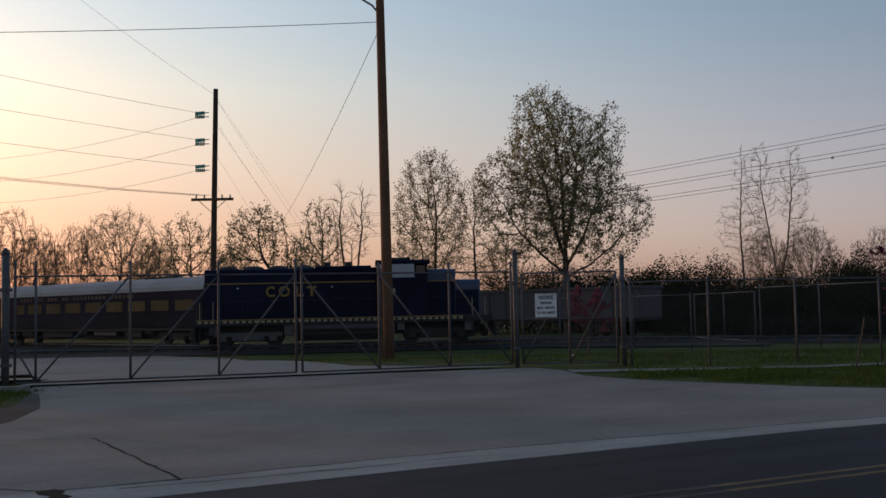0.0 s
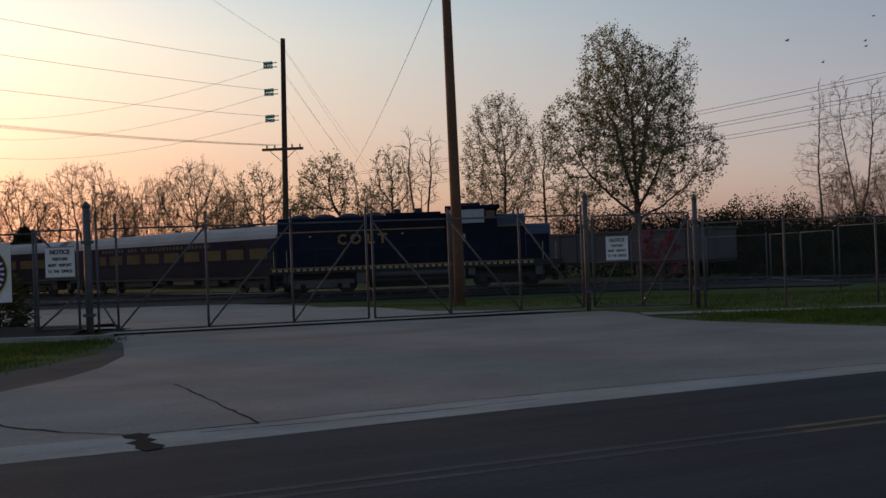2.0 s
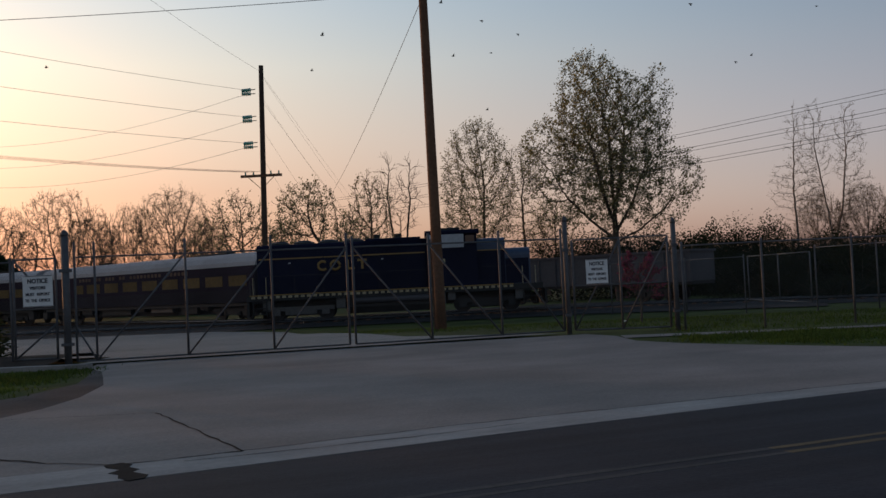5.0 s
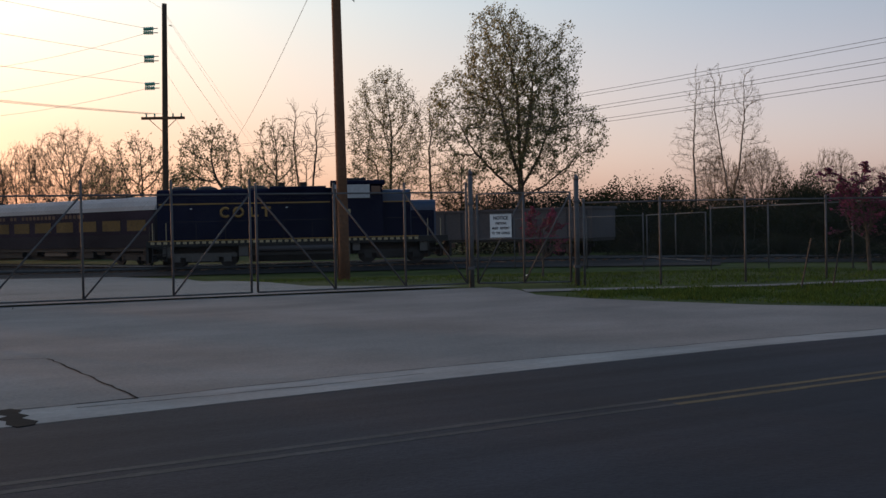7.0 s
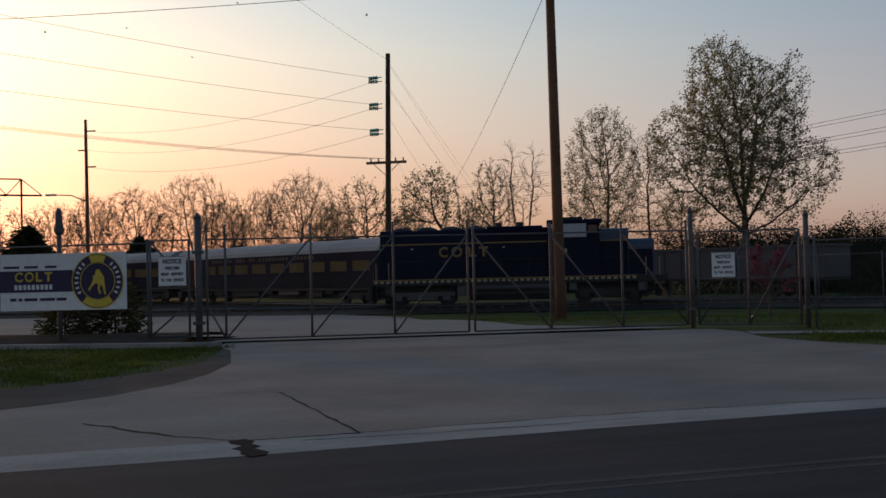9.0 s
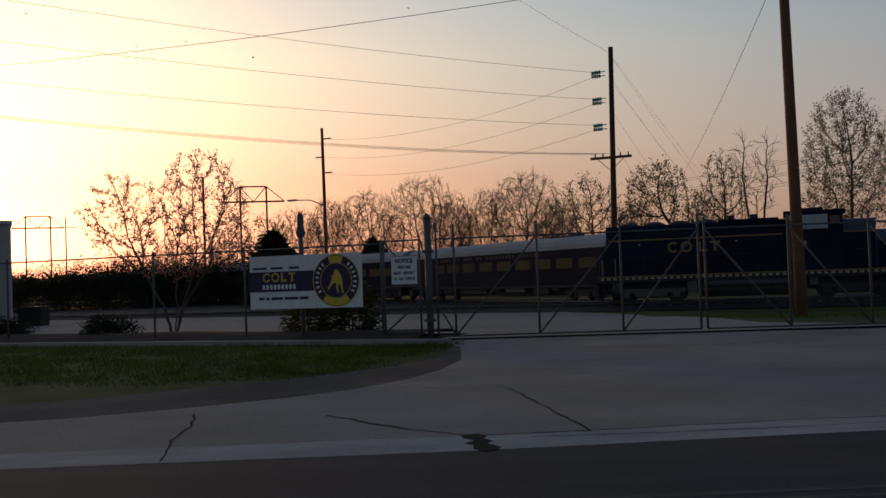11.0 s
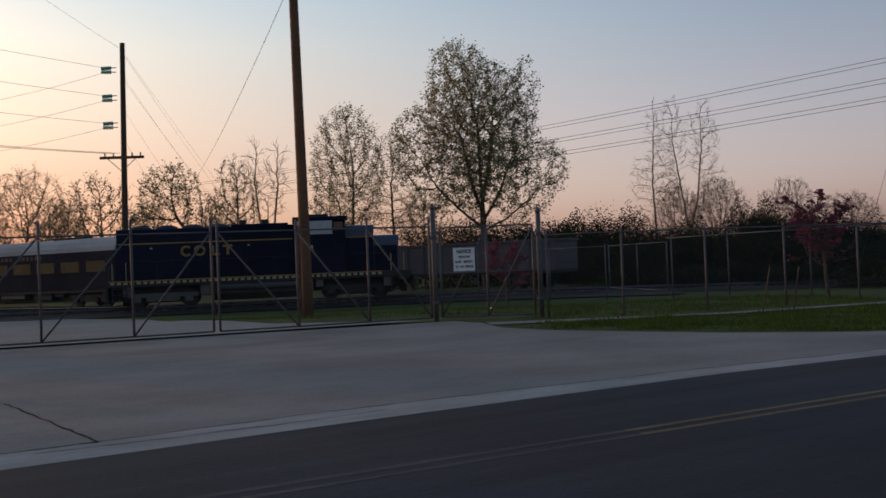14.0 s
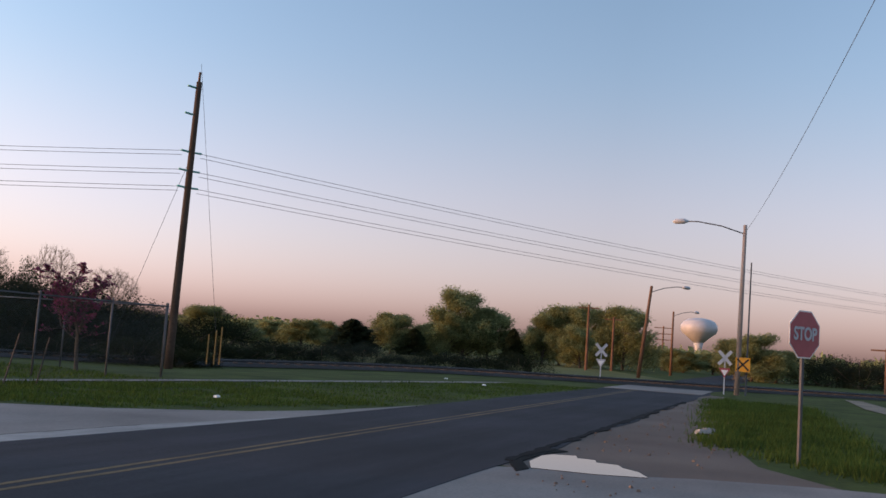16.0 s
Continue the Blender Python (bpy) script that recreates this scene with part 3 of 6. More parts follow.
def fence(label, posts, top, gate=False, mid=None, post_h=0.0, bottom=0.15, r=0.03, name="fence", base=None, braces=(), rail_r=0.024):
    t = thing(name, label, "gate" if gate else "fence", pose(posts[0][0], posts[0][1], 0))
    o = Vector(posts[0])
    loc = [Vector(p) - o for p in posts]
    for i, p in enumerate(loc):
        z0 = bottom if gate else gz(*posts[i]) - 0.02
        part("stile" if gate else "post", MB().tube([(p.x, p.y, z0), (p.x, p.y, top + post_h)], r, 8), M_GALV, t, smooth=True)
        if not gate:
            part("cap", MB().tube([(p.x, p.y, top + post_h - 0.02), (p.x, p.y, top + post_h + 0.03), (p.x, p.y, top + post_h + 0.06)], [r * 1.25, r * 1.2, r * 0.4], 8), M_GALV, t)
    zs = [top] + ([mid] if mid else []) + ([bottom] if gate else [])
    fab = MB()
    for a, b in zip(loc, loc[1:]):
        for z in zs:
            part("rail", MB().tube([(a.x, a.y, z), (b.x, b.y, z)], rail_r, 6), M_GALV, t, smooth=True)
        mesh_fabric(fab, a, b, bottom + 0.02, top)
    for i, za, j, zb in braces:
        part("brace", MB().tube([(loc[i].x, loc[i].y, za), (loc[j].x, loc[j].y, zb)], rail_r, 6), M_GALV, t, smooth=True)
    part("chain_link", fab, M_WIRE, t, "galvanised chain-link wire mesh", kind="stuff")
    return t


G0, GR, GP2 = Vector((-9.85, 22.05)), Vector((1.91, 25.66)), Vector((4.65, 25.3))


def on_gate(az):
    d = GR - G0
    t = math.tan(radians(az))
    k = -(G0.x + t * G0.y) / (d.x + t * d.y)
    p = G0 + d * k
    return (p.x, p.y)


GT, GB = 2.5, 0.1
lp = [on_gate(a) for a in (23.6, 22.57, 17.7, 12.9, 8.55)]
fence("wide galvanised chain-link swing gate leaf, closed", lp, GT, True, post_h=0.36, bottom=GB, name="gate_leaf", braces=((0, 0.9, 1, GB), (1, GB, 2, GT), (2, GB, 3, GT), (3, GB, 4, GT)))
rp = [on_gate(a) for a in (8.2, 3.73, -0.38, -4.0)]
fence("wide galvanised chain-link swing gate leaf, closed", rp, GT, True, post_h=0.27, bottom=GB, name="gate_leaf", braces=((0, GT, 1, GB), (1, GT, 2, GB), (2, GT, 3, GB)))
for p, h, rr in ((G0, 3.0, 0.085), (GR, 2.95, 0.065), (GP2, 2.75, 0.065)):
    t = thing("gate_post", "thick galvanised steel gate post with a domed cap", "post", pose(p[0], p[1], 0), "gate posts")
    part("shaft", MB().tube([(0, 0, -0.1), (0, 0, h)], rr, 12), M_GALV, t, smooth=True)
    part("cap", MB().tube([(0, 0, h), (0, 0, h + 0.06), (0, 0, h + 0.12), (0, 0, h + 0.15)], [rr * 1.15, rr * 1.1, rr * 0.6, 0.02], 12), M_GALV, t, smooth=True)
    for z in (0.5, 2.2):
        part("hinge", MB().box((0.0, 0, z), (rr * 2.6, rr * 2.4, 0.07)), M_GALV, t)
mg = [tuple(GR.lerp(GP2, k)) for k in (0.06, 0.5, 0.94)]
fence("narrow galvanised chain-link pedestrian gate, closed", mg, GT - 0.05, True, mid=1.25, bottom=0.1, name="pedestrian_gate", braces=((0, 0.1, 1, GT - 0.1), (1, 0.1, 2, GT - 0.1)))
lg = [(-10.08, 22.03), (-11.05, 21.98)]
fence("galvanised chain-link side panel with a mid rail", lg, GT, True, mid=1.35, bottom=0.2, name="side_gate", braces=((0, 1.35, 1, GT), (1, 0.2, 0, 1.0)))
fence("galvanised chain-link fence behind the planting bed", [(-11.12, 21.98), (-15.2, 21.95), (-18.2, 21.9), (-23.7, 21.9), (-28.5, 21.9), (-33.5, 21.9), (-38.5, 21.9)], 2.45, mid=None, post_h=0.05)
fence("galvanised chain-link fence beside the footpath", [(4.8, 25.1), (6.7, 24.75), (9.0, 25.0), (11.5, 25.8), (13.9, 26.4), (15.95, 26.85)], 2.15, post_h=0.05)
fence("galvanised chain-link fence running back to the tracks", [(15.95, 26.9), (14.6, 30.8), (13.3, 34.6), (12.3, 38.0)], 2.15, post_h=0.05)
fence("galvanised chain-link yard gate standing ajar", [(12.2, 38.3), (11.9, 41.5), (11.5, 44.8)], 2.0, True, bottom=0.05, name="yard_gate")
fence("galvanised chain-link fence by the tracks", [(11.4, 45.1), (9.3, 48.0), (6.0, 50.5)], 2.0, post_h=0.05)


# ---- signs
def notice(at, w, h, rz, label):
    t = thing("notice_sign", label, "sign", pose(*at, 0, 0, rz), "notice signs")
    part("board", MB().box((0, 0, 0), (w, 0.012, h)), M_WHITE, t)
    for z, hgt in ((h / 2 - 0.012, 0.012), (-h / 2 + 0.012, 0.012)):
        part("border", MB().box((0, -0.009, z), (w - 0.02, 0.006, hgt)), M_DARKW, t)
    for words, z, s, wd in (("NOTICE", 0.32, 0.2, 0.7), ("VISITORS", 0.1, 0.13, 0.55), ("MUST REPORT", -0.1, 0.13, 0.82), ("TO THE OFFICE", -0.3, 0.13, 0.84)):
        x, unit = -wd * w / 2, wd * w / len(words)
        for word in words.split():
            text(word, s * h, pose(x + unit * len(word) / 2, -0.010, z * h), t, M_DARKW, width=unit * len(word) * 0.97)
            x += unit * (len(word) + 1)


notice((-10.46, 21.93, 1.76), 0.7, 0.72, 0, "white notice sign with dark lettering on the side gate")
notice((2.68, 25.48, 1.6), 0.56, 0.64, -6, "white notice sign with dark lettering on the pedestrian gate")
SX = -13.2
t = thing("company_sign", "wide white company sign with a dark banner and round emblem", "sign", pose(SX, 21.72, 1.57, 0, 0, 1))
part("board", MB().box((0, 0, 0), (3.3, 0.03, 1.38)), M_WHITE, t)
part("banner", MB().box((-0.7, -0.02, 0.02), (1.95, 0.01, 0.52)), M_VIOLET, t, "dark violet banner")
for i, x in enumerate((-1.12, -0.86, -0.6, -0.36)):
    mb = MB()
    if i < 2:
        mb.tube([(x + 0.1 * math.cos(w), -0.03, 0.13 + 0.1 * math.sin(w)) for w in np.linspace(0.7, 5.6 if i == 0 else 6.9, 14)], 0.024, 5)
    elif i == 2:
        mb.box((x - 0.06, -0.03, 0.13), (0.05, 0.01, 0.23)).box((x, -0.03, 0.04), (0.15, 0.01, 0.05))
    else:
        mb.box((x, -0.03, 0.13), (0.05, 0.01, 0.23)).box((x, -0.03, 0.22), (0.19, 0.01, 0.05))
    part("emblem_bar", mb, M_SIGNY, t, "golden emblem shape")
for i in range(9):
    part("lettering_bar", MB().box((-1.22 + i * 0.115, -0.03, -0.12), (0.075, 0.008, 0.12)), M_WHITE, t)
for i, w in enumerate((0.42, 0.36, 0.3)):
    part("lettering_bar", MB().box((-1.35 + i * 0.55 + w / 2 - 0.2, -0.02, 0.37), (w, 0.008, 0.055)), M_VIOLET, t)
for i, w in enumerate((0.16, 0.1, 0.34, 0.4, 0.26)):
    part("lettering_bar", MB().box((-1.38 + (0, 0.22, 0.38, 0.78, 1.22)[i] + w / 2, -0.02, -0.42), (w, 0.008, 0.07)), M_VIOLET, t)


def disc(r0, r1, a0=0.0, a1=2 * math.pi, y=-0.03, cx=0.92, cz=0.0, n=40):
    mb = MB()
    for i in range(n + 1):
        w = a0 + (a1 - a0) * i / n
        for q in (r0, r1):
            for yy in (y, y - 0.006):
                mb.v.append((cx + q * math.cos(w), yy, cz + q * math.sin(w)))
        if i:
            k = 4 * i
            for a, b in ((0, 2), (2, 3), (3, 1), (1, 0)):
                mb.f.append((k - 4 + a, k - 4 + b, k + b, k + a))
    return mb


part("emblem_disc", disc(0.0, 0.66, y=-0.016), M_VIOLET, t, "dark violet round emblem")
part("emblem_ring", disc(0.648, 0.668, y=-0.024), M_SIGNY, t, "golden ring")
part("emblem_ring", disc(0.435, 0.452, y=-0.024), M_SIGNY, t, "golden ring")
part("emblem_arc", disc(0.46, 0.63, radians(-128), radians(-52), y=-0.02), M_SIGNY, t, "golden arc")
part("emblem_arc", disc(0.46, 0.63, radians(70), radians(110), y=-0.02), M_SIGNY, t, "golden arc")
for k in range(7):
    for s in (0, 1):
        w = radians(132 + k * 13 if s == 0 else 48 - k * 13)
        part("lettering_bar", MB().box((0.92 + 0.545 * math.cos(w), -0.03, 0.545 * math.sin(w)), (0.05, 0.008, 0.09), 0, 0, -(w - math.pi / 2)), M_WHITE, t)
horse = [(0.8 * x, 0.84 * z - 0.02) for x, z in [(-0.05, 0.34), (0.06, 0.36), (0.12, 0.26), (0.2, 0.16), (0.22, 0.0), (0.24, -0.2), (0.27, -0.36), (0.22, -0.37), (0.16, -0.14), (0.1, -0.06), (0.06, -0.2), (0.11, -0.33), (0.06, -0.35), (0.0, -0.2), (0.02, -0.06),
         (-0.08, -0.04), (-0.2, -0.16), (-0.26, -0.26), (-0.31, -0.22), (-0.2, -0.06), (-0.14, 0.08), (-0.16, 0.16), (-0.08, 0.2)]]
part("emblem_figure", MB().face_prism(horse, pose(0.92, -0.026, 0), 0.006), M_SIGNY, t, "plain golden emblem shape")
t = thing("sign_post", "tall galvanised steel sign post with a cap", "post", pose(-13.36, 21.85, 0))
part("shaft", MB().tube([(0, 0, -0.1), (0, 0, 3.0)], 0.06, 12), M_GALV, t, smooth=True)
part("cap", MB().tube([(0, 0, 2.72), (0, 0, 2.8), (0, 0, 3.0), (0, 0, 3.28), (0, 0, 3.36)], [0.08, 0.13, 0.085, 0.08, 0.04], 12), M_GALV, t, smooth=True)

# ---- locomotive
def wheelset(parent, x, z, y=0.75, r=0.5):
    for s in (-1, 1):
        w = part("wheel", MB().tube([(x, s * y - 0.07, z), (x, s * y + 0.07, z)], r, 20), M_BLACK, parent, smooth=False)
        part("hub", MB().tube([(x, s * (y + 0.07), z), (x, s * (y + 0.16), z)], 0.14, 10), M_RUST, w)


def truck(parent, x, base, mat_frame, r=0.48, y=0.75):
    f = MB()
    for s in (-1, 1):
        yy = s * (y + 0.28)
        f.box((x, yy, 0.66), (base + 1.0, 0.16, 0.22)).box((x, yy, 0.45), (base - 1.0, 0.14, 0.24))
        for q in (-1, 1):
            f.box((x + q * base / 2, yy, 0.5), (0.42, 0.24, 0.4)).box((x + q * base / 4, yy, 0.52), (0.12, 0.2, 0.3))
            f.tube([(x + q * base * 0.2, yy, 0.3), (x + q * base * 0.2, yy, 0.62)], 0.09, 8)
    part("truck_frame", f, mat_frame, parent)
    for q in (-1, 1):
        wheelset(parent, x + q * base / 2, r, y, r)


def rounded(w, z0, z1, r, n=5):
    """Profile of a hood or roof with rounded upper corners, in y-z."""
    pts = [(-w, z0), (-w, z1 - r)]
    pts += [(-w + r - r * math.cos(t), z1 - r + r * math.sin(t)) for t in np.linspace(0, math.pi / 2, n)[1:]]
    pts += [(-y, z) for y, z in reversed(pts)]
    return pts


def extrude_x(profile, x0, x1):
    mb, n = MB(), len(profile)
    for x in (x0, x1):
        mb.v += [(x, y, z) for y, z in profile]
    mb.f += [(i, (i + 1) % n, n + (i + 1) % n, n + i) for i in range(n)]
    mb.f += [tuple(reversed(range(n))), tuple(range(n, 2 * n))]
    return mb


LX0, LX1 = -8.0, 8.4
loco = thing("locomotive", "dark navy diesel road-switcher locomotive with gold stripes", "locomotive", pose(-5.65, 55.35, gz(-5, 55) + 0.33, 0, 0, 4.5))
part("frame_sill", MB().box((0.1, 0, 1.32), (LX1 - LX0, 3.0, 0.32)), M_BLACK, loco)
for i in range(43):
    part("sill_block", MB().box((LX0 + 0.25 + i * 0.34, -1.52, 1.36), (0.2, 0.04, 0.13)), M_CREAM, loco, "cream safety stripe block")
part("sill_stripe", MB().box((-0.65, -1.515, 1.47), (14.6, 0.04, 0.06)), M_GOLD, loco, "thin gold sill stripe")
part("long_hood", extrude_x(rounded(1.02, 1.48, 4.26, 0.22), -7.55, 1.9), M_NAVY, loco, smooth=False)
part("hood_end_trim", MB().box((-7.42, -0.0, 2.9), (0.03, 1.9, 2.6)), M_NAVY, loco)
for x0, x1 in ((-7.45, -3.9), (-1.7, 1.8)):
    part("hood_stripe", MB().box(((x0 + x1) / 2, -1.03, 3.46), (x1 - x0, 0.02, 0.07)), M_GOLD, loco, "gold hood stripe")
part("hood_stripe", MB().box((-2.8, -1.03, 3.46), (2.1, 0.02, 0.06)), M_GOLD, loco, "gold hood stripe")
for i in range(11):
    part("hood_door", MB().box((-6.95 + i * 0.84, -1.03, 2.42), (0.76, 0.025, 1.7)), M_NAVY, loco)
    if i % 3 == 1:
        part("latch", MB().box((-6.9 + i * 0.86 + 0.3, -1.06, 3.2), (0.12, 0.03, 0.06)), M_OFFW, loco)
for x in (-6.4, -5.0, -3.6, -2.2):
    f = part("roof_fan", MB().tube([(x, 0, 4.2), (x, 0, 4.34), (x, 0, 4.42)], [0.62, 0.6, 0.42], 20), M_BLACK, loco)
    part("fan_guard", MB().tube([(x, 0, 4.42), (x, 0, 4.46)], [0.42, 0.3], 20), M_NAVY, f)
for x in (-0.9, 0.3):
    part("exhaust_stack", MB().tube([(x, 0, 4.2), (x, 0, 4.62)], 0.2, 12), M_BLACK, loco)
part("dynamic_brake_blister", extrude_x(rounded(1.1, 3.95, 4.36, 0.18), -1.5, 1.6), M_NAVY, loco)
cab = part("cab", extrude_x(rounded(1.5, 1.48, 4.42, 0.35), 1.92, 4.7), M_NAVY, loco)
part("cab_roof", extrude_x(rounded(1.54, 4.38, 4.62, 0.22), 1.85, 4.85), M_NAVY, cab, "dark cab roof")
part("side_panel", MB().box((2.97, -1.52, 4.0), (2.04, 0.05, 0.74)), M_OFFW, cab, "pale grey upper cab side")
part("cab_window", MB().box((4.33, -1.5, 4.05), (0.5, 0.1, 0.46)), M_GLASS, cab)
part("horn", MB().tube([(3.0, -0.3, 4.7), (3.8, -0.3, 4.74)], [0.04, 0.09], 8), M_BLACK, cab)
part("air_conditioner", MB().box((3.3, 0.2, 4.7), (1.1, 0.8, 0.22)), M_BLACK, cab)
# sky light on hood top and nose is painted in; navy panels keep sides dark
part("short_hood", extrude_x(rounded(1.02, 1.48, 4.1, 0.35), 4.71, 6.3), M_NAVY_LIT, loco, "navy short hood, coloured lighter blue as lit by the sky")
part("nose", extrude_x(rounded(0.98, 1.48, 3.5, 0.45), 6.31, 7.7), M_NAVY_LIT, loco, "rounded navy nose, coloured lighter blue as lit by the sky")
part("nose_side", MB().box((5.5, -1.03, 2.45), (1.55, 0.03, 1.9)), M_NAVY, loco)
part("nose_side", MB().box((6.95, -0.99, 2.2), (1.3, 0.03, 1.4)), M_NAVY, loco)
part("hood_stripe", MB().box((5.5, -1.05, 3.42), (1.5, 0.02, 0.06)), M_GOLD, loco, "gold hood stripe")
for y in (-0.3, 0.3):
    part("headlight", MB().tube([(6.3, y, 3.8), (6.39, y, 3.8)], 0.12, 12), M_WHITE, loco)
for x in (-7.4, 7.55):
    for y in (-1.38, 1.38):
        st = part("steps", MB().box((x, y, 0.42), (0.7, 0.3, 0.04)).box((x, y, 0.75), (0.7, 0.3, 0.04)).box((x, y, 1.08), (0.7, 0.3, 0.04)).box((x - 0.36, y, 0.8), (0.03, 0.3, 0.9)).box((x + 0.36, y, 0.8), (0.03, 0.3, 0.9)), M_BLACK, loco)
        for q in (-0.36, 0.36):
            part("grab_rail", MB().tube([(x + q, y, 1.2), (x + q, y, 2.45)], 0.022, 6), M_CREAM, st)
for y in (-1.46, 1.46):
    part("handrail", MB().tube([(-7.0, y, 2.5), (2.4, y, 2.5)], 0.015, 6), M_BLACK, loco)
    part("handrail", MB().tube([(4.9, y, 2.5), (7.0, y, 2.5)], 0.015, 6), M_BLACK, loco)
    for i in range(7):
        part("stanchion", MB().tube([(-7.0 + i * 1.56, y, 1.45), (-7.0 + i * 1.56, y, 2.5)], 0.014, 6), M_BLACK, loco)
part("fuel_tank", extrude_x([(-1.2, 1.15), (-1.24, 0.6), (-1.0, 0.24), (1.0, 0.24), (1.24, 0.6), (1.2, 1.15)], -2.5, 2.1), M_BLACK, loco)
part("underframe", MB().box((0, 0, 0.85), (15.4, 1.1, 0.62)).box((-5.2, 0, 0.5), (2.0, 1.2, 0.5)).box((5.2, 0, 0.5), (2.0, 1.2, 0.5)), M_BLACK, loco)
for x, w, hgt in ((-2.95, 0.5, 0.55), (2.55, 0.6, 0.6), (3.2, 0.4, 0.4), (-7.0, 0.5, 0.5), (7.0, 0.5, 0.5)):
    part("equipment_box", MB().box((x, -1.2, 1.14 - hgt / 2), (w, 0.35, hgt)), M_TANK, loco)
part("air_reservoir", MB().tube([(-2.2, -1.28, 0.98), (-2.1, -1.28, 0.98), (1.9, -1.28, 0.98), (2.0, -1.28, 0.98)], [0.12, 0.2, 0.2, 0.12], 12), M_GREY, loco, "pale grey air reservoir", smooth=True)
for x in (-8.15, 8.55):
    part("pilot", MB().box((x + (0.1 if x < 0 else -0.1), 0, 0.75), (0.12, 2.9, 0.9)), M_BLACK, loco)
    part("coupler", MB().box((x, 0, 0.85), (0.7, 0.25, 0.28)), M_RUST, loco)
truck(loco, -5.2, 2.74, M_TANK)
truck(loco, 5.2, 2.74, M_BLACK)
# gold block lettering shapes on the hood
for i, x in enumerate((-3.9, -3.2, -2.35, -1.7)):
    mb = MB()
    if i < 2:
        mb.tube([(x + 0.25 * math.cos(w), -1.06, 2.98 + 0.24 * math.sin(w)) for w in np.linspace(0.8, 5.5 if i == 0 else 7.1, 18)], 0.075, 6)
    elif i == 2:
        mb.box((x - 0.16, -1.06, 2.98), (0.13, 0.02, 0.54)).box((x, -1.06, 2.76), (0.45, 0.02, 0.12))
    else:
        mb.box((x, -1.06, 2.98), (0.13, 0.02, 0.54)).box((x, -1.06, 3.2), (0.52, 0.02, 0.12))
    part("emblem_bar", mb, M_GOLD, loco, "gold emblem shape")
for i in range(3):
    part("lettering_bar", MB().box((2.4 + i * 0.22, -1.53, 2.9), (0.14, 0.02, 0.26)), M_CREAM, loco)

# ---- passenger coaches


def coach():
    t = thing("passenger_coach", "old streamlined passenger coach, dull purple with tan window panels", "railway coach", group="coaches in the yard")
    part("body", extrude_x([(-1.5, 1.1), (-1.5, 3.3), (1.5, 3.3), (1.5, 1.1)], 0.3, 25.6), M_COACH, t)
    part("letter_board", MB().box((13, -1.52, 3.05), (25.0, 0.03, 0.42)), M_MAROON, t, "dark purple letter board")
    part("window_band", MB().box((13, -1.515, 2.35), (25.0, 0.025, 0.95)), M_MAROON, t, "dark purple window band")
    part("roof", extrude_x([(-1.53, 3.3), (-1.46, 3.55), (-1.2, 3.85), (-0.75, 4.08), (0, 4.17), (0.75, 4.08), (1.2, 3.85), (1.46, 3.55), (1.53, 3.3)], 0.2, 25.7), M_SILVER, t, "silver arched roof", smooth=False)
    part("window", MB().box((5.9, -1.54, 2.42), (0.9, 0.03, 0.62)), M_TAN, t, "tan panelled window")
    for i in range(8):
        x = 7.7 + i * 2.33
        w = part("window", MB().box((x, -1.535, 2.42), (1.7, 0.03, 0.64)), M_TAN, t, "tan panelled window")
        part("window_sill", MB().box((x, -1.545, 2.08), (1.8, 0.03, 0.05)), M_COACH, w)
        part("window_header", MB().box((x, -1.545, 2.76), (1.8, 0.03, 0.05)), M_COACH, w)
    rr = random.Random(5)
    x = 6.0
    while x < 19:
        part("lettering_bar", MB().box((x, -1.545, 3.06), (0.26, 0.02, 0.22)), M_RUST, t)
        x += 0.42 if rr.random() < 0.8 else 0.9
    for i in range(9):
        part("corrugation", MB().box((13, -1.51, 1.2 + i * 0.075), (24.8, 0.03, 0.035)), M_COACH, t)
    for x in (0.15, 25.75):
        part("vestibule", MB().box((x, 0, 2.4), (0.4, 1.4, 2.6)), M_BLACK, t)
    part("underframe_box", MB().box((10, 0, 0.8), (3.6, 2.4, 0.6)), M_BLACK, t, "grey underfloor equipment box")
    part("underframe_box", MB().box((15.5, 0, 0.85), (2.4, 2.4, 0.5)), M_TANK, t, "grey underfloor equipment box")
    part("underframe", MB().box((13, 0, 0.72), (24.6, 1.5, 0.72)).box((13, -1.1, 0.98), (24.6, 0.6, 0.2)), M_BLACK, t)
    for x, w, hgt in ((6.3, 1.4, 0.5), (13.0, 1.1, 0.4), (18.6, 1.7, 0.6), (20.2, 0.8, 0.4)):
        part("underframe_box", MB().box((x, -1.0, 1.08 - hgt / 2), (w, 0.5, hgt)), M_BLACK, t)
    part("roof_vent", MB().box((20, 0, 4.2), (3.0, 0.6, 0.12)), M_BLACK, t)
    part("roof_vent", MB().box((7, 0, 4.2), (1.2, 0.5, 0.12)), M_BLACK, t)
    truck(t, 3.2, 2.6, M_BLACK, 0.45)
    truck(t, 22.8, 2.6, M_BLACK, 0.45)
    for x in (0.7, 25.2):
        part("step_rail", MB().tube([(x, -1.55, 0.9), (x, -1.55, 2.3)], 0.025, 6).tube([(x + 0.4, -1.55, 0.9), (x + 0.4, -1.55, 2.3)], 0.02, 6), M_TANK, t)
        part("step", MB().box((x + 0.2, -1.45, 0.6), (0.6, 0.3, 0.5)), M_BLACK, t)
    return t


c0 = coach()
for i, a in enumerate(COACH_AZ):
    # each coach runs from its far end to its near end, so that its lettered side faces the road
    p = COACH_AT[i + 1]
    m = pose(p[0], p[1], gz(*p) + 0.33, 0, 0, a - 180)
    if i == 0:
        c0.matrix_basis = m
    else:
        copy_thing(c0, m)

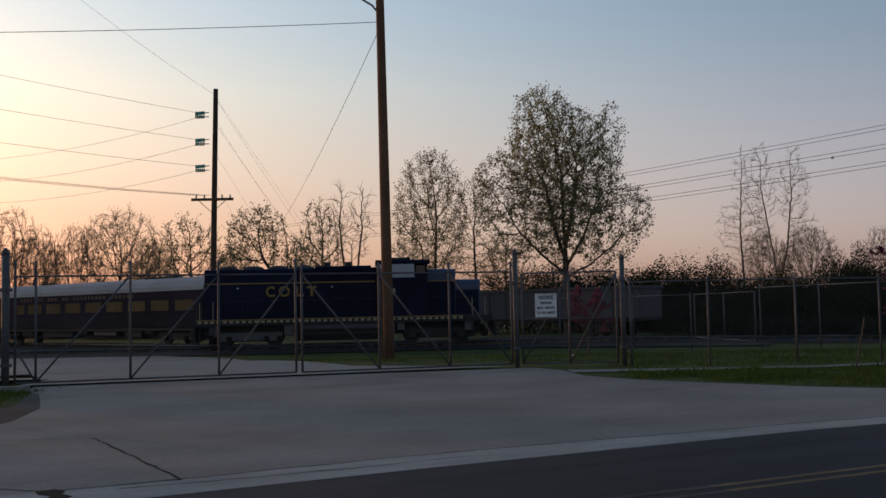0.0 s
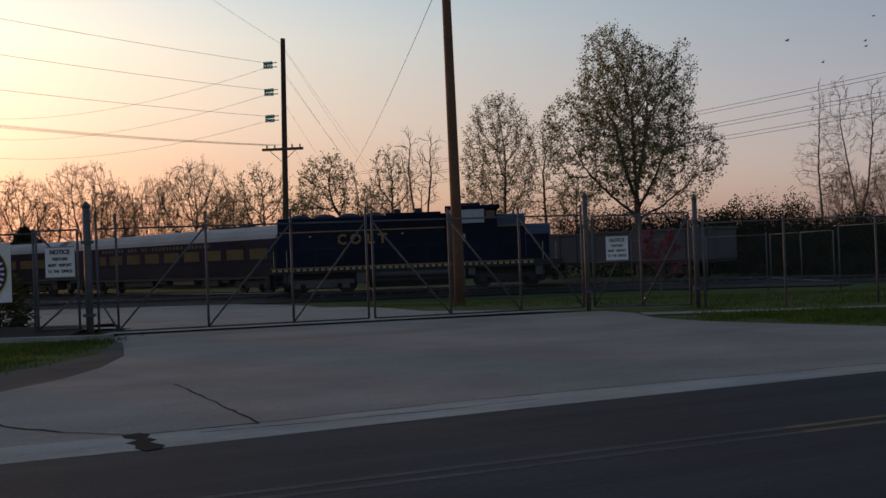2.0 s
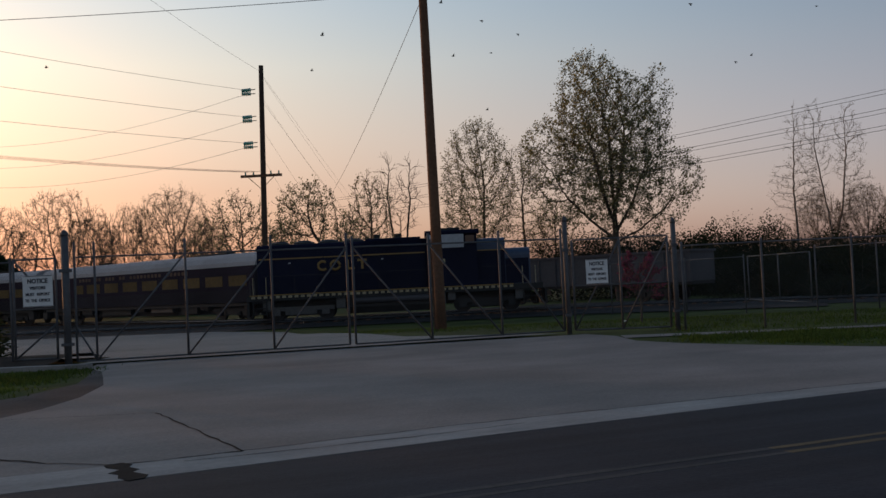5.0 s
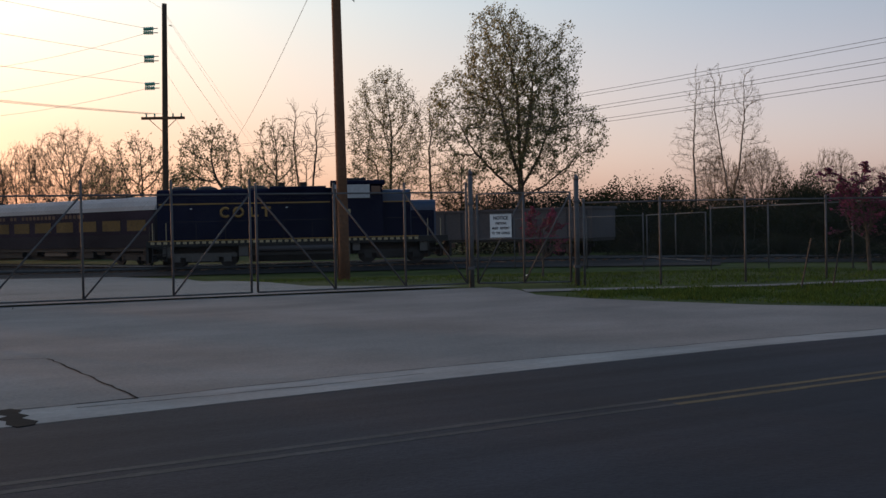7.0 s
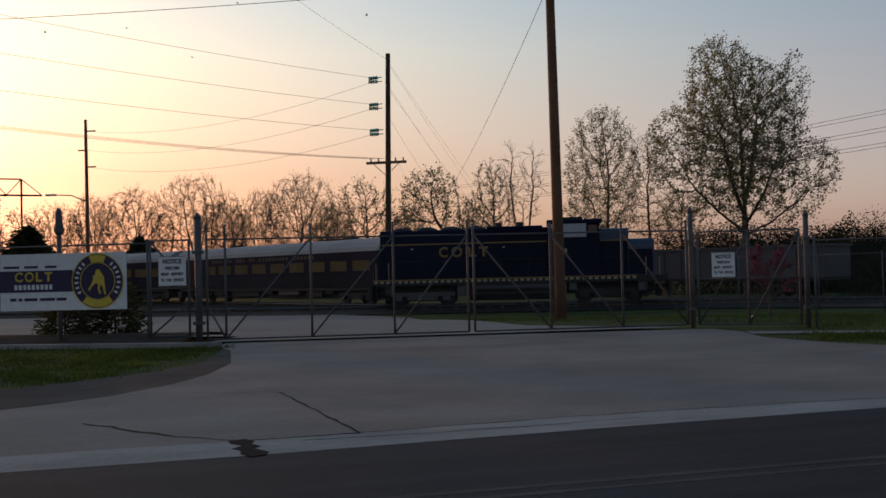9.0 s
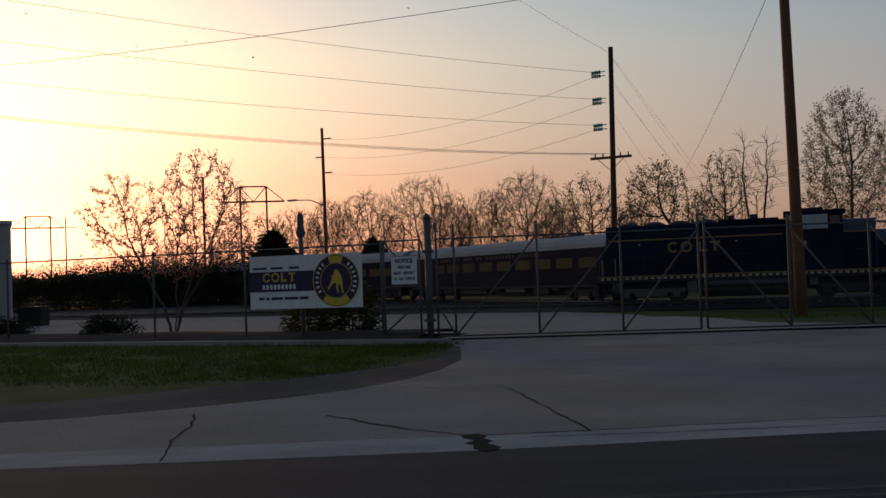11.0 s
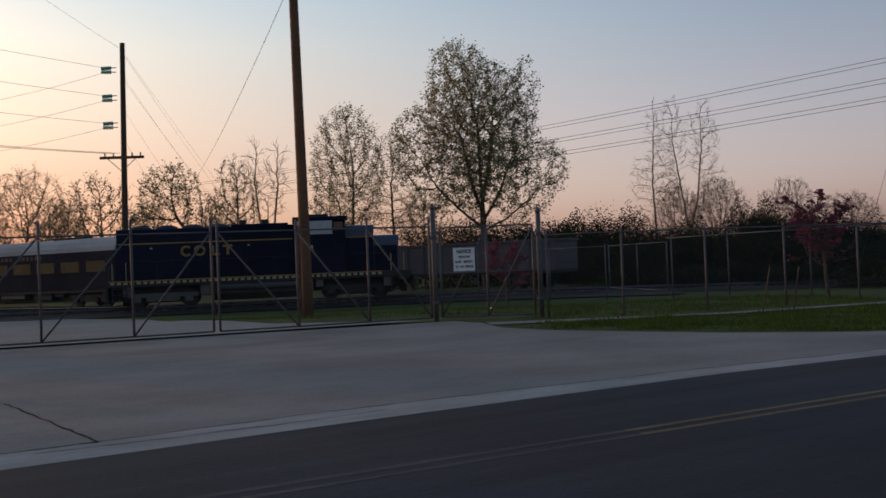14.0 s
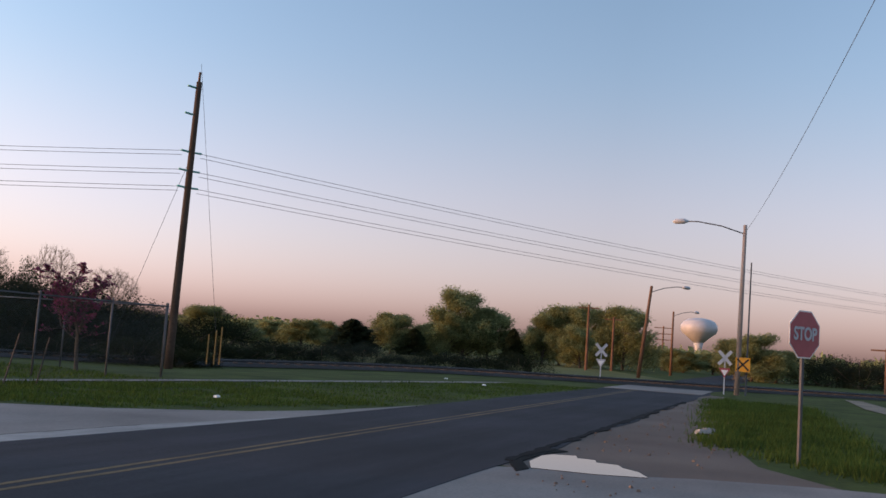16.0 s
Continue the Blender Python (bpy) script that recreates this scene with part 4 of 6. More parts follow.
# ---- grey freight car
fc = thing("freight_car", "grey weathered steel gondola freight car on the siding", "freight car", pose(5.9, 62.8, gz(6, 60) + 0.3, 0, 0, -40))
part("body", MB().box((0, 0, 2.0), (16.4, 2.9, 1.75)), M_GREY, fc)
part("top_rail", MB().box((0, 0, 2.92), (16.6, 3.06, 0.14)), M_GREY, fc)
part("sill", MB().box((0, 0, 1.06), (16.4, 2.7, 0.2)), M_BLACK, fc)
for i in range(13):
    for s in (-1, 1):
        part("rib", MB().box((-7.8 + i * 1.3, s * 1.47, 1.98), (0.07, 0.05, 1.75)), M_GREY, fc)
truck(fc, -5.6, 1.75, M_BLACK, 0.42)
truck(fc, 5.6, 1.75, M_BLACK, 0.42)
part("ladder", MB().tube([(-8.0, -1.56, 1.0), (-8.0, -1.56, 2.8)], 0.02, 5).tube([(-7.5, -1.56, 1.0), (-7.5, -1.56, 2.8)], 0.02, 5), M_GREY, fc)

# ---- poles and wires
def utility_pole(at, h, r0, r1, lean=(0, 0), label="tall weathered wooden utility pole", wood=None):
    t = thing("utility_pole", label, "utility pole", pose(at[0], at[1], gz(*at)))
    pts = [(lean[0] * h * k, lean[1] * h * k, -0.3 + (h + 0.3) * k) for k in np.linspace(0, 1, 9)]
    part("shaft", MB().tube(pts, [r0 + (r1 - r0) * k for k in np.linspace(0, 1, 9)], 12), wood or M_POLE, t, smooth=True)
    return t


def on_pole(at, h, lean, z):
    return Vector((at[0] + lean[0] * z, at[1] + lean[1] * z, gz(*at) + z))


def wire(a, b, sag=0.0, r=0.010, n=20, label="thin dark overhead wire"):
    a, b = Vector(a), Vector(b)
    pts = [a.lerp(b, k) - Vector((0, 0, sag * 4 * k * (1 - k))) for k in np.linspace(0, 1, n)]
    solo("overhead_wire", MB().tube([tuple(p) for p in pts], r, 4), M_WIRE, label, "wire", group="overhead wires")


def at_el(az, el, r):
    x, y = polar(az, r)
    return (x, y, 1.55 + r * math.tan(radians(el)))


# front pole with a lamp arm
FP, FPH, FPL = (-1.8, 32.16), 14.0, (-0.008, 0.0)
t = utility_pole(FP, FPH, 0.19, 0.13, FPL, "tall weathered wooden street-lamp pole inside the gate")
p = [(-0.15, 0, 11.55), (-0.35, -0.05, 11.8), (-0.9, -0.25, 12.1), (-2.2, -0.6, 12.4)]
part("lamp_arm", MB().tube(p, 0.035, 8), M_GALV, t, smooth=True)
part("lamp_head", MB().tube([(-2.1, -0.58, 12.4), (-2.4, -0.66, 12.42), (-2.9, -0.8, 12.4), (-3.1, -0.85, 12.38)], [0.05, 0.16, 0.15, 0.04], 10), M_OFFW, t, smooth=True)
part("conduit", MB().tube([(-0.2, -0.02, 0), (-0.24, -0.02, 3.0)], 0.03, 6), M_RUST, t)

# angle pole with strings of insulators
TP, TPH, TPL = (-14.25, 60.35), 16.2, (0.02, 0)
t = utility_pole(TP, TPH, 0.21, 0.15, TPL, "tall dark wooden angle pole with green insulators", M_POLED)


def insulators(t, zs, dirs, r=0.1, L=0.9):
    for z in zs:
        for k, d in enumerate(dirs):
            v = Vector((math.cos(d), math.sin(d), -0.05))
            p = [tuple(Vector((0, 0, z - 0.28 * k)) + v * q) for q in (0.1, 0.35)]
            s = part("insulator_string", MB().tube(p, 0.03, 6), M_GALV, t)
            for i in range(5):
                c = Vector((0, 0, z - 0.28 * k)) + v * (0.42 + i * 0.12)
                part("insulator_disc", MB().tube([tuple(c - v * 0.05), tuple(c), tuple(c + v * 0.06)], [0.07, 0.13, 0.1], 10), M_GLASSG, s)


TZ = [14.73, 13.03, 11.38]
insulators(t, TZ, (radians(180), radians(200)))
part("crossarm", MB().box((0.1, -0.15, 9.25), (2.6, 0.12, 0.16)), M_POLE, t)
for x in (-1.0, -0.5, 0.6, 1.1):
    part("insulator", MB().tube([(x + 0.1, -0.15, 9.33), (x + 0.1, -0.15, 9.53)], 0.05, 8), M_GLASSG, t)
part("brace", MB().tube([(-0.7, -0.22, 9.15), (0.1, -0.22, 8.4), (0.9, -0.22, 9.15)], 0.025, 5), M_RUST, t)
QP, QPH = (-49.0, 84.9), 17.5
t = utility_pole(QP, QPH, 0.2, 0.14, (-0.006, 0), "slender dark wooden pole behind the coaches")
for z, s in ((16.4, 1), (14.6, -1), (13.0, 1)):
    part("insulator", MB().box((s * 0.45, 0, z), (0.9, 0.1, 0.12)), M_RUST, t)
T3 = [on_pole(TP, TPH, TPL, z) + Vector((-1.1, 0, 0)) for z in TZ]
# spans from the angle pole over the yard towards the road
for p3 in T3:
    wire(p3, (-45.3, 2.0, p3.z + 0.2), 0.9)
for p3, z in zip(T3, (16.4, 14.6, 13.0)):
    wire(p3 - Vector((0, 0, 0.3)), on_pole(QP, QPH, (0, 0), z), 1.2)
for k in range(4):
    a = on_pole(TP, TPH, TPL, 9.5) + Vector((-0.9 + 0.3 * k, -0.15, 0))
    wire(a, (-45.0 - 0.25 * k, 2.0, 10.5 + 0.08 * k), 1.3, 0.007)
wire(on_pole(TP, TPH, TPL, 15.8), at_el(30, 24, 60), 0.7, 0.008)
# guys running back from the angle pole
for z, az, el, r in ((15.6, 7.0, 3.0, 92), (14.2, 7.7, 3.0, 88), (14.0, 7.5, 3.0, 90), (12.2, 9.2, 3.0, 80), (10.4, 10.5, 3.0, 76), (15.7, 6.6, 3.0, 95)):
    wire(on_pole(TP, TPH, TPL, z), at_el(az, el, r), 0.15, 0.007)
# service wire from the front pole
wire(on_pole(FP, FPH, FPL, 11.25), (-45.5, 27.3, 11.2), 0.6, 0.011)
wire(on_pole(FP, FPH, FPL, 11.1), at_el(10.2, 4.2, 105), 0.9, 0.011)

# middle pole by the tracks
MP, MPH, MPL = (24.3, 40.45), 13.6, (0.012, -0.004)
t = utility_pole(MP, MPH, 0.2, 0.13, MPL, "tall dark wooden transmission pole beside the tracks", M_POLED)
part("pole_top_pin", MB().tube([(0.15, 0, MPH - 0.5), (0.2, 0, MPH + 0.5)], 0.06, 6), M_POLE, t)
MZ = (10.2, 9.3, 8.5)
for z in (13.3, 12.0) + MZ:
    for s in ((-1, 1) if z < 11 else (-1,)):
        part("insulator", MB().tube([(0.012 * z + s * 0.1, 0, z), (0.012 * z + s * 0.55, 0, z + 0.02)], 0.05, 6), M_GLASSG, t)
for z in MZ:
    for dz in (0.0, -0.2):
        c = on_pole(MP, MPH, MPL, z + dz)
        wire(c + Vector((-0.5, 0, 0)), (-18.2, 98.0, z + dz), 0.5, 0.011)
        wire(c + Vector((0.5, 0, 0)), (135, 32.2, z + dz + 0.1), 0.7, 0.011)
for x, h in ((1.7, 1.3), (2.1, 1.5), (2.4, 1.7)):
    solo("marker_stake", MB().tube([(MP[0] + x, MP[1] - 0.5, -0.1), (MP[0] + x, MP[1] - 0.5, h)], 0.03, 6), M_GOLD, "yellow plastic guy-wire marker", "marker", group="guy markers")
wire(on_pole(MP, MPH, MPL, 14.5), (MP[0] + 2.3, MP[1] - 0.5, 0), 0, 0.01)
wire(on_pole(MP, MPH, MPL, 10), (MP[0] - 2.4, MP[1] + 1.5, 0), 0, 0.01)


def street_light(at, h, arm, lean, label, r=0.14, wood=None):
    t = thing("street_light", label, "street light", pose(at[0], at[1], 0), "street lights")
    part("shaft", MB().tube([(0, 0, -0.3), (lean[0] * h, lean[1] * h, h)], [r, r * 0.65], 10), wood or M_POLE, t, smooth=True)
    x, y = lean[0] * h, lean[1] * h
    ax_, ay = arm
    part("lamp_arm", MB().tube([(x, y, h - 0.5), (x + ax_ * 0.4, y + ay * 0.4, h - 0.1), (x + ax_ * 0.8, y + ay * 0.8, h + 0.1), (x + ax_, y + ay, h + 0.1)], 0.035, 6), M_GALV, t, smooth=True)
    part("lamp_head", MB().tube([(x + ax_ * 0.97, y + ay * 0.97, h + 0.1), (x + ax_ * 1.05, y + ay * 1.05, h + 0.1), (x + ax_ * 1.2, y + ay * 1.2, h + 0.07), (x + ax_ * 1.25, y + ay * 1.25, h + 0.05)], [0.05, 0.15, 0.14, 0.03], 10), M_OFFW, t, smooth=True)
    return t


SL = (49.25, 24.95)
street_light(SL, 9.2, (-1.5, 2.7), (0.004, -0.012), "wooden street-light pole with a curved arm beside the crossing", 0.15, M_POLE2)
solo("steel_mast", MB().tube([(SL[0] + 0.42, SL[1] - 0.3, 0), (SL[0] + 0.55, SL[1] - 0.3, 7.2)], [0.05, 0.04], 8), M_GALV, "thin grey steel mast beside the street light", "mast")
street_light(polar(-57.7, 82), 7.6, (2.2, -1.6), (0.055, -0.085), "leaning wooden street-light pole across the tracks", 0.17)
street_light(polar(-59.5, 110), 7.0, (2.0, -1.4), (0.01, 0), "distant wooden street-light pole", 0.15)


def tee_pole(az, r, h, arms):
    at = polar(az, r)
    t = thing("crossarm_pole", "distant wooden power pole with crossarms", "utility pole", pose(at[0], at[1], 0, 0, 0, az), "crossarm poles")
    part("shaft", MB().tube([(0, 0, -0.3), (0, 0, h)], [0.16, 0.11], 8), M_POLE, t)
    for z, w in arms:
        part("crossarm", MB().box((0, 0, h - z), (w, 0.1, 0.13)), M_POLE, t)


tee_pole(-54.75, 105, 6.9, ((0.3, 2.2),))
tee_pole(-56.2, 115, 6.2, ((0.3, 2.0),))
tee_pole(-59.0, 170, 7.4, ((0.3, 3.0), (1.3, 3.0), (2.3, 2.6)))
tee_pole(-73.7, 74, 5.0, ((0.25, 2.2), (0.7, 1.8)))
tee_pole(-70.7, 95, 4.0, ((0.2, 2.6),))

# road-side signs near the crossing
def crossbuck(at, rz, yield_red, h=2.05):
    t = thing("crossbuck_sign", "white crossbuck railway sign on a post", "sign", pose(at[0], at[1], 0, 0, 0, rz), "crossbuck signs")
    part("post", MB().box((0, 0, h / 2), (0.07, 0.07, h)), M_OFFW, t)
    for a in (1, -1):
        part("blade", MB().box((0, -0.07 - 0.01 * a, h - 0.1), (0.98, 0.015, 0.17), 0, 0, radians(48 * a)), M_OFFW, t)
    tri = [(-0.3, 0.0), (0.3, 0.0), (0.0, -0.52)]
    y = part("yield_board", MB().face_prism(tri, pose(0, -0.08, h - 0.65), 0.012), M_RED if yield_red else M_OFFW, t, "inverted triangular board")
    part("yield_centre", MB().face_prism([(-0.19, -0.1), (0.19, -0.1), (0.0, -0.42)], pose(0, -0.095, h - 0.65), 0.006), M_WHITE, y)


crossbuck(polar(-55.6, 60), -57, False)
crossbuck(polar(-62.45, 55), -62, True)
t = thing("crossing_warning_sign", "yellow-orange square crossing warning sign", "sign", pose(SL[0] + 0.1, SL[1] - 0.25, 0, 0, 0, -64))
part("board", MB().box((0, -0.1, 1.65), (0.75, 0.015, 0.75)), M_ORANGE, t)
for a in (1, -1):
    part("bar", MB().box((0, -0.115, 1.65), (0.85, 0.01, 0.09), 0, 0, radians(45 * a)), M_BLACK, t)
part("bracket", MB().box((0, 0.0, 1.65), (0.06, 0.2, 0.3)), M_GALV, t)

ST = (16.0, 6.95)
t = thing("stop_sign", "faded red octagonal stop sign on a steel post", "sign", pose(ST[0], ST[1], 0, 0, 0, -13))
part("post", MB().box((0, 0, 1.2), (0.06, 0.04, 2.5)), M_GALV, t)
R8 = 0.41
oct8 = [(R8 * math.cos(radians(22.5 + 45 * i)), R8 * math.sin(radians(22.5 + 45 * i))) for i in range(8)]
b = part("board", MB().face_prism([(x * 1.04, z * 1.04) for x, z in oct8], pose(0, -0.03, 2.15), 0.006), M_WHITE, t, "white edge")
part("face", MB().face_prism([(x * 0.98, z * 0.98) for x, z in oct8], pose(0, -0.037, 2.15), 0.006), M_RED, t, "faded red face")
text("STOP", 0.3, pose(0, -0.05, 2.15), t, M_OFFW, width=0.6)

BP = (15.82, 5.02)
t = utility_pole(BP, 9.5, 0.14, 0.12, (0.006, 0.0), "pale weathered wooden pole carrying a street-name sign", M_POLE2)
sg = part("street_name_sign", MB().box((0, 0, 2.1), (0.62, 0.02, 0.16), radians(-72)), M_GREEN, t, "green street-name blade", m=pose(-0.2, -0.1, 0))
for i in range(4):
    part("lettering_bar", MB().box((-0.2 + 0.13 * i, -0.016, 2.1), (0.1, 0.008, 0.07)), M_WHITE, sg, m=pose(0, 0, 0, 0, 0, -72))
part("tag", MB().box((-0.14, -0.09, 1.2), (0.06, 0.03, 0.2), radians(-60)), M_WHITE, t)
wire((BP[0], BP[1], 9.3), (SL[0], SL[1], 8.6), 0.4, 0.008)
for x, y, h, lx in ((9.3, 22.2, 1.15, 0.25), (10.0, 22.1, 1.1, 0.2)):
    solo("sapling_stake", MB().tube([(x, y, 0), (x + lx, y, h)], 0.02, 5), M_BLACK, "thin dark leaning stake in the grass", "stake", group="stakes")

# water tower
wt_at = polar(-60.95, 620)
t = thing("water_tower", "white pedestal water tower far behind the trees", "water tower", pose(wt_at[0], wt_at[1], 0))
prof = [(3.2, 0), (2.3, 4), (2.2, 11), (3.0, 14), (6.5, 17.2), (10.2, 20.0), (11.2, 22.3), (11.0, 24.5), (9.6, 26.8), (6.8, 28.3), (3.0, 29.0), (0.3, 29.2)]
part("tank", MB().tube([(0, 0, z) for _, z in prof[3:]], [q for q, _ in prof[3:]], 32), M_TOWER, t, smooth=True)
part("pedestal", MB().tube([(0, 0, z) for _, z in prof[:4]], [q for q, _ in prof[:4]], 24), M_TOWER, t, smooth=True)


# H-frame pylons
def pylon(az, r, h, w, over):
    at = polar(az, r)
    t = thing("pylon", "dark steel H-frame transmission pylon far behind the yard", "pylon", pose(at[0], at[1], 0, 0, 0, az), "pylons")
    for s in (-1, 1):
        part("leg", MB().tube([(s * w / 2, 0, 0), (s * w / 2, 0, h)], 0.16, 6), M_BLACK, t)
        part("brace", MB().tube([(s * w / 2, 0, h), (s * (w / 2 + over), 0, h * 0.86)], 0.07, 5), M_BLACK, t)
        part("brace", MB().tube([(s * w / 2, 0, h), (0, 0, h * 0.86)], 0.07, 5), M_BLACK, t)
        part("brace", MB().tube([(s * w / 2, 0, h * 0.5), (-s * w / 2, 0, h * 0.25)], 0.06, 5), M_BLACK, t)
    part("crossarm", MB().box((0, 0, h * 0.86), (w + 2 * over, 0.2, 0.25)), M_BLACK, t)
    part("crossarm", MB().box((0, 0, h), (w, 0.2, 0.2)), M_BLACK, t)


pylon(34.1, 150, 16.3, 3.9, 2.7)
pylon(45.7, 210, 16.6, 4.6, 2.5)
tee_pole(44.3, 205, 16.0, ((2.0, 4.0),))
solo("yard_mast", MB().tube([polar(36.9, 120) + (0,), polar(36.9, 120) + (14.5,)], 0.14, 8), M_POLE, "slender dark mast beyond the yard", "mast")
qs = (-49.0, 84.9)
t = thing("yard_light", "dark yard lamp on a bent arm", "street light", pose(qs[0] - 0.2, qs[1], 0))
part("lamp_arm", MB().tube([(0, 0, 9.2), (-1.5, 0, 9.8), (-3.2, 0, 9.9)], 0.06, 6), M_GALV, t)
part("lamp_head", MB().box((-3.6, 0, 9.9), (1.0, 0.35, 0.18)), M_OFFW, t)

# building and clutter by the yard
bl = thing("warehouse", "pale grey metal-clad warehouse at the yard's edge", "building", pose(-42.0, 39.0, gz(-42, 39), 0, 0, 48))
part("wall", MB().box((-9, 7, 2.8), (18, 14, 5.6)), M_WALL, bl)
part("roof", MB().box((-9, 7, 5.7), (18.3, 14.3, 0.2)), M_OFFW, bl)
for i in range(20):
    part("wall_rib", MB().box((-0.4 - i * 0.9, -0.02, 2.8), (0.08, 0.06, 5.5)), M_WALL, bl)
part("corner_trim", MB().box((0.02, -0.02, 2.8), (0.12, 0.12, 5.6)), M_OFFW, bl)
d = polar(46.0, 66)
bn = thing("waste_bin", "dark steel waste container beside the warehouse", "bin", pose(d[0], d[1], gz(*d), 0, 0, 20))
part("body", MB().box((0, 0, 0.6), (1.4, 1.2, 1.1), top=1.05), M_BLACK, bn)
part("lid", MB().box((0, 0, 1.2), (1.5, 1.3, 0.08)), M_BLACK, bn)

# ---- trees
def grow_tree(seed, h, trunk_r, levels, tropism=0.12, wiggle=0.16, clear=0.25, stems=1, lean=0.0, leaf=0.0, leaf_n=3, thin=1.0, rmin=0.008, puff=None, env=None):
    """Branches and leaves of one tree: two MBs. levels: per order (children, angle, length share)."""
    rr = random.Random(seed)
    wood, leaves = MB(), MB()

    def inside(p):
        """Within the crown's own outline: env is its base, top and largest radius."""
        if env is None:
            return True
        f = (p.z - env[0]) / (env[1] - env[0])
        if not 0 < f < 1:
            return False
        a = math.atan2(p.y, p.x)
        return math.hypot(p.x, p.y) < env[2] * math.sin(math.pi * f ** 0.85) ** 0.62 * (1 + 0.1 * math.sin(3 * a + 4 * f) + 0.07 * math.sin(7 * a + 11 * f))

    def leaf_at(p, s):
        n = Vector((rr.gauss(0, 1), rr.gauss(0, 1), rr.gauss(0, 1))).normalized()
        a = n.orthogonal().normalized()
        b = n.cross(a)
        s1 = s * rr.uniform(0.6, 1.4)
        leaves.quad(p - a * s1, p + b * s1 * 0.55, p + a * s1, p - b * s1 * 0.55)

    def branch(p, d, length, r, order):
        n = 7 if order == 0 else 5 if order < 3 else 3
        pts, dirs = [p.copy()], [d.copy()]
        step = length / n
        for i in range(n):
            w = wiggle * (0.22 if order == 0 else 1.0)
            d = (d + Vector((rr.gauss(0, w), rr.gauss(0, w), rr.gauss(0, w * 0.6) + tropism * (0.6 if order else 0.2)))).normalized()
            p = p + d * step
            pts.append(p.copy())
            dirs.append(d.copy())
        tip = max(r * (0.12 if order == 0 else 0.4), rmin * 0.75)
        wood.tube([tuple(q) for q in pts], [r + (tip - r) * (i / n) ** 0.9 for i in range(n + 1)], 8 if order == 0 else 5 if order == 1 else 3, False)
        if leaf and order >= len(levels) - 1:
            for _ in range(leaf_n):
                k = rr.uniform(0.3, 1.0) * n
                i = min(int(k), n - 1)
                q = puff or leaf * 0.7
                leaf_at(pts[i].lerp(pts[i + 1], k - i) + Vector((rr.gauss(0, q), rr.gauss(0, q), rr.gauss(0, q))), leaf)
        if order < len(levels):
            cnt, ang, share = levels[order]
            roll = rr.uniform(0, 6.28)
            for c in range(cnt):
                k = (clear + (1 - clear) * ((c + rr.uniform(0.1, 0.9)) / cnt) ** 1.15 * 0.97 if order == 0 else rr.uniform(0.22, 1.0)) * n
                i = min(int(k), n - 1)
                q, dd = pts[i].lerp(pts[i + 1], k - i), dirs[i]
                roll += 2.4 + rr.uniform(-0.4, 0.4)
                s = dd.orthogonal().normalized()
                s = Matrix.Rotation(roll, 3, dd) @ s
                an = radians(ang) * rr.uniform(0.75, 1.3)
                nd = (dd * math.cos(an) + s * math.sin(an)).normalized()
                f = k / n
                ln = length * share * (rr.uniform(0.88, 1.1) if order == 0 else rr.uniform(0.7, 1.2)) * ((1.12 - 0.62 * max(0, f - clear) / (1 - clear)) if order == 0 else (1.2 - 0.6 * f))
                up = Vector((0, 0, tropism * 0.8))
                for _ in range(5):
                    if inside(q + (nd + up) * ln):
                        break
                    ln *= 0.78
                else:
                    if rr.random() < 0.75:
                        continue
                branch(q, nd, ln, max(r * (1 - 0.65 * f) * 0.5 * thin, rmin), order + 1)

    for s in range(stems):
        d = Vector((0, 0, 1)) if stems == 1 else Vector((math.cos(s * 6.28 / stems + 0.5) * 0.34, math.sin(s * 6.28 / stems + 0.5) * 0.34, 1)).normalized()
        d = (d + Vector((lean, 0, 0))).normalized()
        branch(Vector((0, 0, -0.2)), d, h * (1.0 if stems == 1 else rr.uniform(0.8, 1.0)), trunk_r, 0)
    return wood, leaves


def place_tree(kind, at, size, rz, label, category="tree", name="tree", group=""):
    """size: width and height in metres."""
    wood, leaves, wm, lm, w, h = kind
    t = thing(name, label, category, pose(at[0], at[1], gz(*at), 0, 0, rz), group)
    t.scale = (size[0] / w, size[0] / w, size[1] / h)
    part("trunk", wood, wm, t)
    if leaves is not None:
        part("crown", leaves, lm, t)
    return t


def species(mesh, wm, lm):
    wood, lv = mesh
    pts = np.array(lv.v if lv.f else wood.v)
    w = 2 * float(np.percentile(np.hypot(pts[:, 0] - pts[:, 0].mean(), pts[:, 1] - pts[:, 1].mean()), 91))
    h = float(np.percentile(pts[:, 2], 99.8))
    return (wood.mesh("trunk", wm, True), lv.mesh("crown", lm) if lv.f else None, wm, lm, w, h)


Z0 = (0, 0, -0.2)


